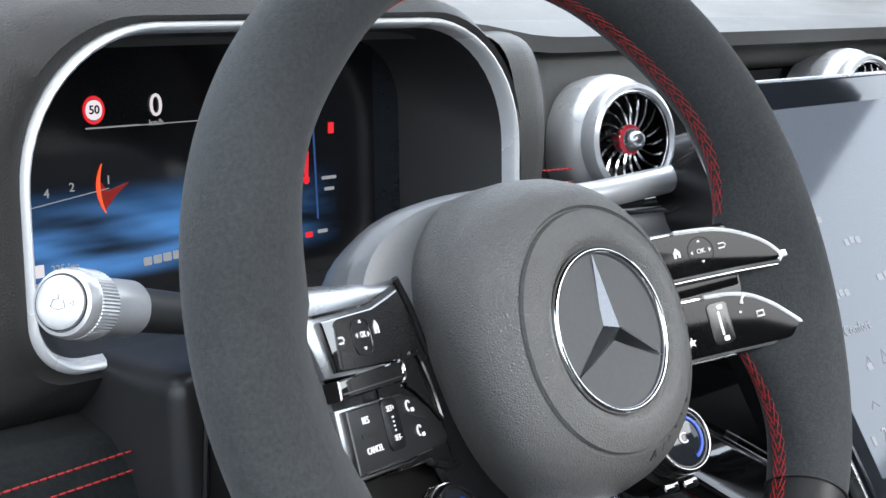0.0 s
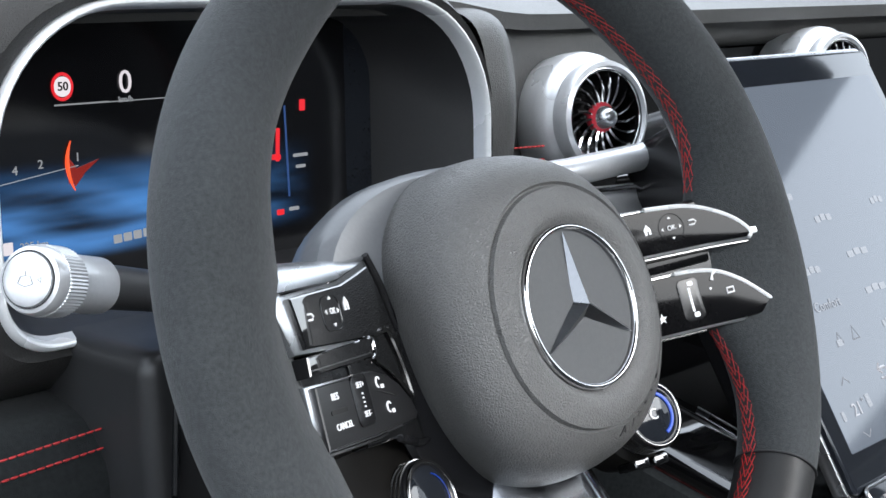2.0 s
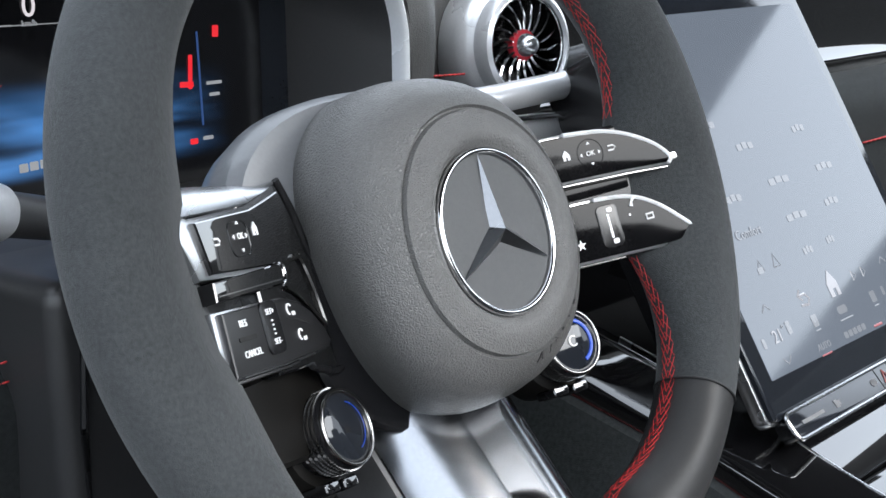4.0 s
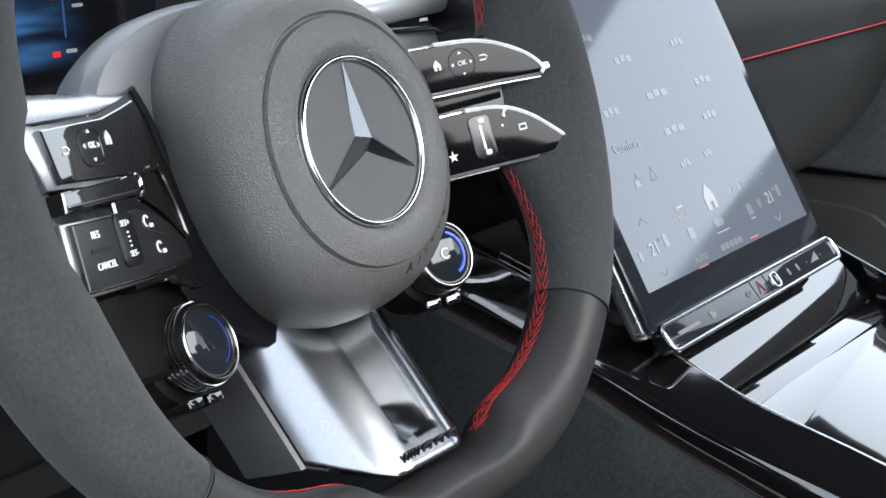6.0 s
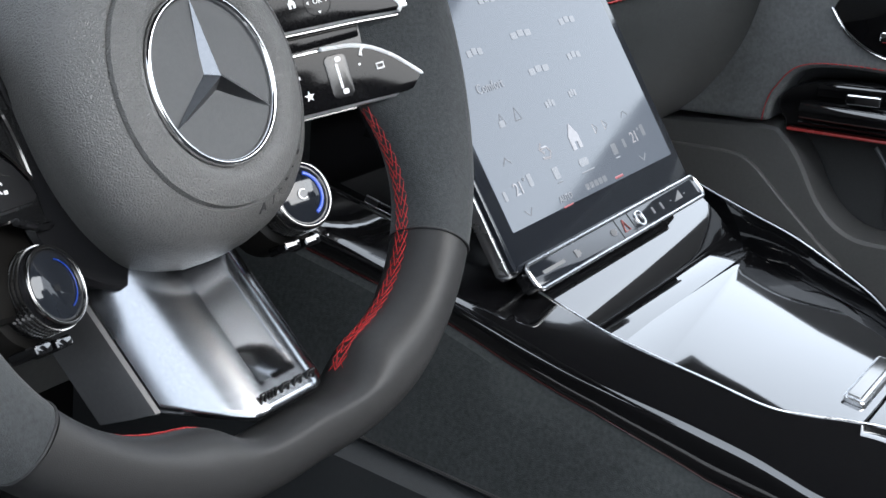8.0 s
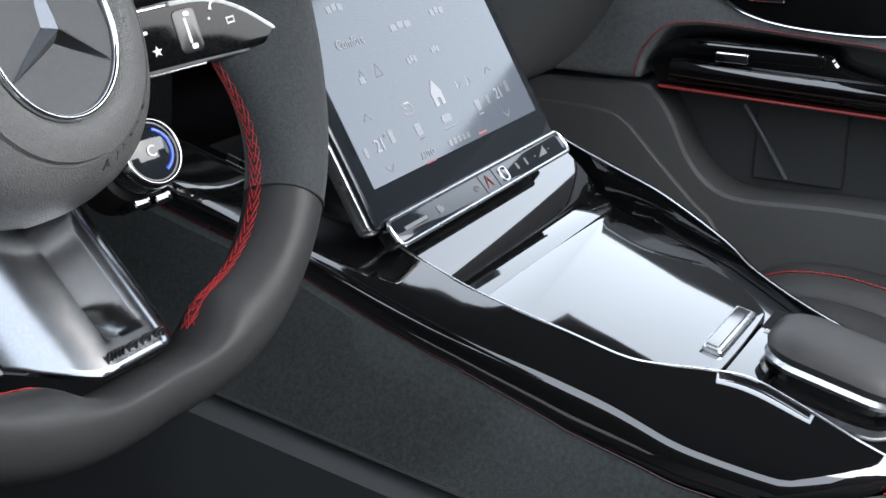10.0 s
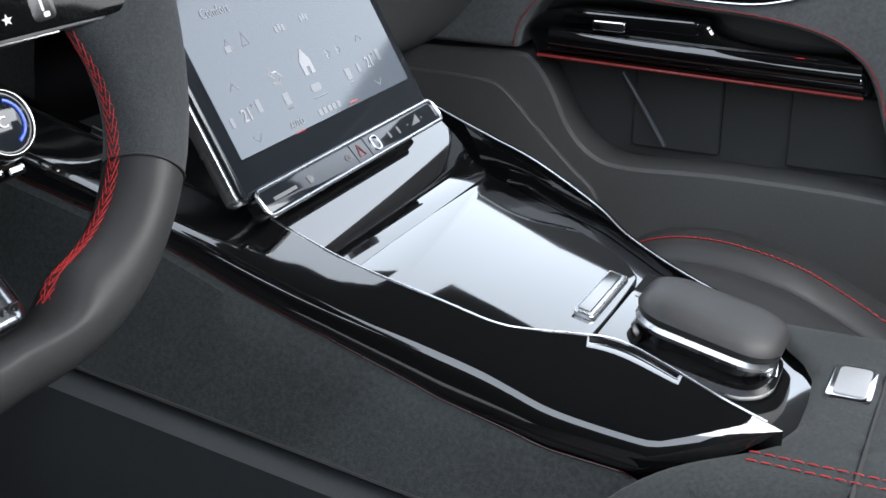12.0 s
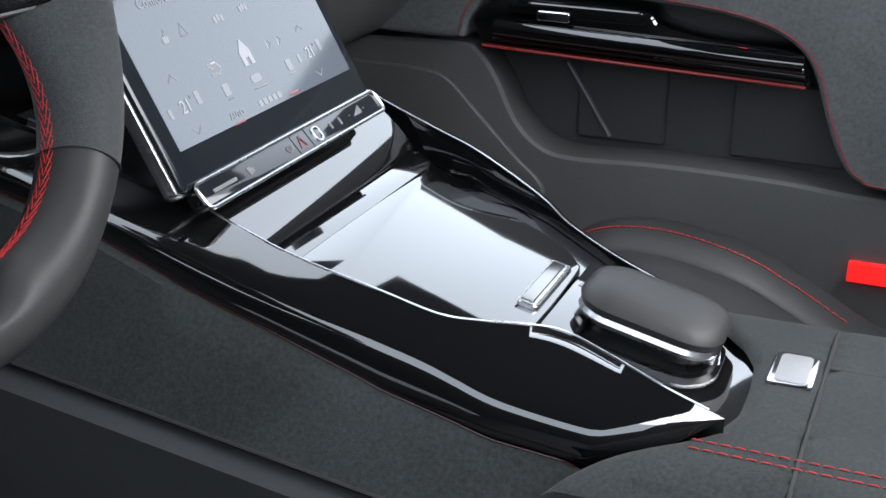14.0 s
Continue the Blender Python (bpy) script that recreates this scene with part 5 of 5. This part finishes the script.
POCKET = material("pocket_lining", (0.060, 0.060, 0.061), 0.6, vary=0.12, scale=40, bump=0.15, bump_scale=1200)
part("door_back", box(1.262, 1.30, -0.95, 0.80, -0.05, 0.56, 0.002), POCKET, door)
door_plate("lower_panel", [(0.80, 0.352), (0.50, 0.350), (0.35, 0.349), (0.20, 0.354), (0.17, 0.346), (0.145, 0.315), (0.12, 0.268), (0.088, 0.238), (0.045, 0.229), (-0.06, 0.234), (-0.20, 0.233), (-0.32, 0.226), (-0.60, 0.22), (-0.94, 0.22), (-0.95, 0.10), (-0.95, -0.05), (0.0, -0.05), (0.79, -0.05), (0.80, 0.15)], 0.07, 0.002, 0.010, LEATHER_DOOR, "smooth dark leather lower door panel", 4)
door_plate("speaker_panel", [(0.50, 0.322), (0.34, 0.320), (0.24, 0.318), (0.205, 0.308), (0.165, 0.270), (0.115, 0.222), (0.085, 0.196), (0.08, 0.17), (0.12, 0.10), (0.30, 0.08), (0.50, 0.09)], 0.004, -0.005, 0.004, LEATHER_DOOR, "raised dark leather panel", 4)
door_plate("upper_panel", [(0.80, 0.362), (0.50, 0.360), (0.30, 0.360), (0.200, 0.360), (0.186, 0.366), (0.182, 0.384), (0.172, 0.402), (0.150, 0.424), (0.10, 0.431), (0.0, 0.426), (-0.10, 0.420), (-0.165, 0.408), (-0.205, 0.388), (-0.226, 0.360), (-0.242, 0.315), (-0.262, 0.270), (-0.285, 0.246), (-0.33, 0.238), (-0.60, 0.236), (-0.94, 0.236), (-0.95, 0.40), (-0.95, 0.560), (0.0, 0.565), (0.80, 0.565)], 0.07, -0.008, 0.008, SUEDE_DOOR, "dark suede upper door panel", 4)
edge = [Vector(p) for p in ((1.1795, 0.192, 0.362), (1.1795, 0.188, 0.384), (1.1795, 0.178, 0.404), (1.1795, 0.152, 0.430), (1.1795, 0.10, 0.4365), (1.1795, 0.0, 0.4315), (1.1795, -0.10, 0.4255), (1.1795, -0.168, 0.4130), (1.1795, -0.210, 0.391), (1.1795, -0.232, 0.362), (1.1795, -0.248, 0.317), (1.1795, -0.268, 0.273), (1.1795, -0.288, 0.2515), (1.1795, -0.33, 0.2435), (1.1795, -0.60, 0.2415))]
ep = smooth_path(edge, 10)
stitches(ep, ep, 190, 0.0008, THREAD, door, lambda p: Vector((-1, 0, 0)))
grab = door_plate("grab_handle", [(0.176, 0.388), (0.168, 0.364), (0.155, 0.352), (0.05, 0.3495), (-0.10, 0.3465), (-0.212, 0.3445), (-0.222, 0.352), (-0.216, 0.374), (-0.19, 0.384), (-0.10, 0.389), (-0.05, 0.398), (-0.03, 0.412), (0.05, 0.416), (0.14, 0.413)], 0.060, -0.004, 0.007, GLOSS, "gloss black grab handle", 4)
part("handle_roll", tube([(1.183, 0.146, 0.3795), (1.180, 0.10, 0.3785), (1.179, -0.05, 0.3755), (1.180, -0.17, 0.3725), (1.184, -0.212, 0.3710)], 0.0105, 20), GLOSS, grab)
part("light_line", tube([(1.1835, 0.162, 0.3553), (1.1825, 0.0, 0.3513), (1.1835, -0.217, 0.3453)], 0.0017, 8), glow("red_line", (0.45, 0.05, 0.05), 0.06), grab, "thin red light line")
part("handle_shadow_gap", tube([(1.186, 0.15, 0.3640), (1.185, -0.215, 0.3560)], 0.002, 6), SATIN_BLACK, grab)
part("window_switch", box(1.176, 1.186, 0.055, 0.095, 0.392, 0.404, 0.003), CHROME, grab, "chrome window switch")
part("switch_plate", box(1.180, 1.190, -0.03, 0.13, 0.396, 0.412, 0.004), GLOSS, grab)
part("end_screw", turned([(0.0002, -0.001), (0.003, 0.0), (0.0034, 0.002)], 16), CHROME, grab, m=basis((1.181, -0.2110, 0.3640), (0, -1, 0), (-1, 0, 0)))
part("warning_mark", box(1.1805, 1.183, -0.150, -0.138, 0.3785, 0.3835, 0.001), glow("red_mark", (0.8, 0.03, 0.05), 0.5), grab)
part("pocket_rib", tube([(1.250, 0.074, 0.330), (1.248, 0.045, 0.29), (1.246, 0.015, 0.245)], 0.003, 8), PLASTIC_BLUE, door)
part("pocket_plate", box(1.252, 1.264, -0.262, -0.130, 0.238, 0.330, 0.004), POCKET, door)
part("pocket_plate", box(1.254, 1.266, -0.05, 0.06, 0.238, 0.352, 0.006), POCKET, door)
ctl = door_plate("seat_switch_panel", [(0.118, 0.500), (0.095, 0.470), (0.058, 0.450), (0.0, 0.4405), (-0.09, 0.440), (-0.15, 0.455), (-0.15, 0.50), (0.0, 0.53), (0.08, 0.53)], 0.006, -0.0105, 0.003, GLOSS, "gloss black seat switch panel", 5)
rim = smooth_path([(1.1795, 0.120, 0.500), (1.1795, 0.097, 0.469), (1.1795, 0.059, 0.4485), (1.1795, 0.0, 0.4388), (1.1795, -0.09, 0.4383), (1.1795, -0.152, 0.454)], 6)
part("panel_rim", tube(rim, 0.0016, 8), CHROME, ctl, "chrome rim")
part("seat_switch", box(1.172, 1.182, 0.018, 0.062, 0.466, 0.478, 0.003), CHROME, ctl)
part("seat_switch", box(1.172, 1.182, -0.002, 0.012, 0.478, 0.490, 0.003), CHROME, ctl)
sill = smooth_path([(-0.95, 0.772, 0), (-0.55, 0.746, 0), (-0.34, 0.732, 0), (-0.21, 0.722, 0), (0.1, 0.705, 0), (0.80, 0.70, 0)], 6)
part("sill_roll", prism([(p.x, p.y) for p in sill] + [(0.80, 0.56), (-0.95, 0.56)], 0.010, 0.08, 0.012, 3), DASH_SKIN, door, "dark grained window sill", DX)
# no lamp: emission stands in for the light the reflector throws back
lamp = solo("door_reflector", box(1.180, 1.190, -0.342, -0.287, 0.1285, 0.1530, 0.003), glow("red_reflector_glow", (0.95, 0.02, 0.02), 0.28), "bright red reflector on the lower door panel", "reflector")

# ---- passenger seat ----
seat = thing("passenger_seat", (0.86, -0.40, 0.0), "dark leather sports seat with red stitched bolsters", "car seat")
CREST = [(-0.010, 0.190), (-0.025, 0.218), (-0.047, 0.2345), (-0.082, 0.2450), (-0.134, 0.2465), (-0.203, 0.2330), (-0.261, 0.2070), (-0.347, 0.1640), (-0.45, 0.150), (-0.60, 0.150)]
rows_, seam = [], []
for p in smooth_path([(0, y, z) for y, z in CREST], 5):
    y, z = p.y, p.z
    lo = z - 0.012
    row = [(0.600, y, 0.02), (0.602, y, z - 0.09), (0.612, y, z - 0.045), (0.63, y, lo - 0.012), (0.66, y, lo - 0.002), (0.72, y, lo - 0.004), (0.80, y, lo - 0.003), (0.86, y, lo - 0.001), (0.885, y, lo + 0.001), (0.890, y, lo - 0.0015), (0.895, y, lo + 0.003), (0.92, y, z - 0.003), (0.95, y, z), (0.975, y, z - 0.004), (1.0, y, z - 0.03), (1.01, y, z - 0.10), (1.01, y, 0.02)]
    rows_.append(row)
    seam.append(Vector((0.932, y, z - 0.0016)))
front_cap = [[(x, 0.0, min(z, 0.10)) for x, y, z in rows_[0]]]
part("cushion", sheet(front_cap + rows_), LEATHER_SMOOTH, seat, "smooth dark leather cushion", sharp=70)
part("piping", tube([Vector((0.8905, p.y, p.z - 0.0120)) for p in seam[3:-6]], 0.0016, 6), GREY_THREAD, seat)
stitches(seam[4:-12], seam[4:-12], 60, 0.0010, THREAD, seat, lambda p: Vector((-0.3, 0, 0.9)))
rows_ = [[(0.86 + 0.24 * math.sin(q) * (1 - 0.25 * max(0, v - 0.6)), -0.62 - 0.24 * v + 0.05 * abs(math.sin(q)) ** 3, 0.24 + 0.62 * v) for q in (-1.57 + 3.14 * k / 14 for k in range(15))] for v in (j / 10 for j in range(11))]
part("backrest", thick(sheet(rows_), 0.08), LEATHER_SMOOTH, seat, "dark leather backrest")

part("headrest", box(0.72, 1.0, -0.97, -0.86, 0.84, 1.06, 0.04, 4), LEATHER_SMOOTH, seat, "dark leather headrest")

# ---- the cabin's shell ----
PAINT = RED_PAINT


def shell(name, bm, mat, label, category):
    return solo(name, bm, mat, label, category, kind="structure")


LINER = material("headliner", (0.035, 0.035, 0.036), 0.95, vary=0.15, scale=20, bump=0.3, bump_scale=1500)
# unseen partial roof, its edges placed to steer daylight and rail reflections
rows_ = [[(-0.40 + 1.62 * u, y, z - 0.05 * (2 * u - 1) ** 4) for u in (k / 16 for k in range(17))] for y, z in ((0.06, 1.06), (0.0, 1.07), (-0.10, 1.08), (-0.30, 1.09), (-0.52, 1.09))]
shell("ceiling", thick(sheet(rows_), 0.03), LINER, "dark fabric headliner over the cabin", "ceiling")
for name, x in (("pillar_right", 1.24), ("pillar_left", -0.60)):
    shell(name, tube([(x, 0.78, 0.70), (x - 0.02 * (1 if x > 0 else -1), 0.50, 0.88), (x - 0.05 * (1 if x > 0 else -1), 0.18, 1.04)], 0.035, 10), LINER, "dark trimmed windscreen pillar", "pillar")
shell("pillar_rear", box(1.20, 1.30, -0.80, -0.62, 0.0, 1.08, 0.02), LINER, "dark trimmed door pillar", "pillar")
# unseen; its height is set to keep rear sky out of the pod faces
shell("wall_rear", box(-0.45, 1.30, -1.36, -1.30, -0.02, 1.10, 0.01), CARPET, "dark trimmed wall behind the seats", "wall")
rows_ = [[(-0.75 + 2.1 * u, y, z + 0.02 * math.sin(u * math.pi)) for u in (k / 12 for k in range(13))] for y, z in ((0.80, 0.725), (1.1, 0.745), (1.6, 0.72), (2.2, 0.62), (2.3, 0.4))]
solo("bonnet", thick(sheet(rows_), 0.01), PAINT, "glossy red car bonnet beyond the windscreen", "bonnet")
solo("ground", sheet([[(-900, -900, -0.35), (900, -900, -0.35)], [(-900, 900, -0.35), (900, 900, -0.35)]]), ASPHALT, "grey asphalt ground round the parked car", "ground", kind="structure")
solo("floor", box(-0.45, 1.28, -1.3, 0.5, -0.06, -0.02, 0), CARPET, "black carpeted car floor", "floor", kind="structure")
solo("firewall", box(-0.62, 1.22, 0.42, 0.46, -0.02, 0.72, 0), CARPET, "black carpeted bulkhead under the dashboard", "wall", kind="structure")
copy_thing(seat, pose(0.0, -0.44, 0.0))
# not a car part: unseen wall added to cut the light from the left
shell("wall_left", box(-0.66, -0.62, -1.36, 0.50, -0.06, 0.58, 0.01), LINER, "dark lining of the open driver's side", "wall")
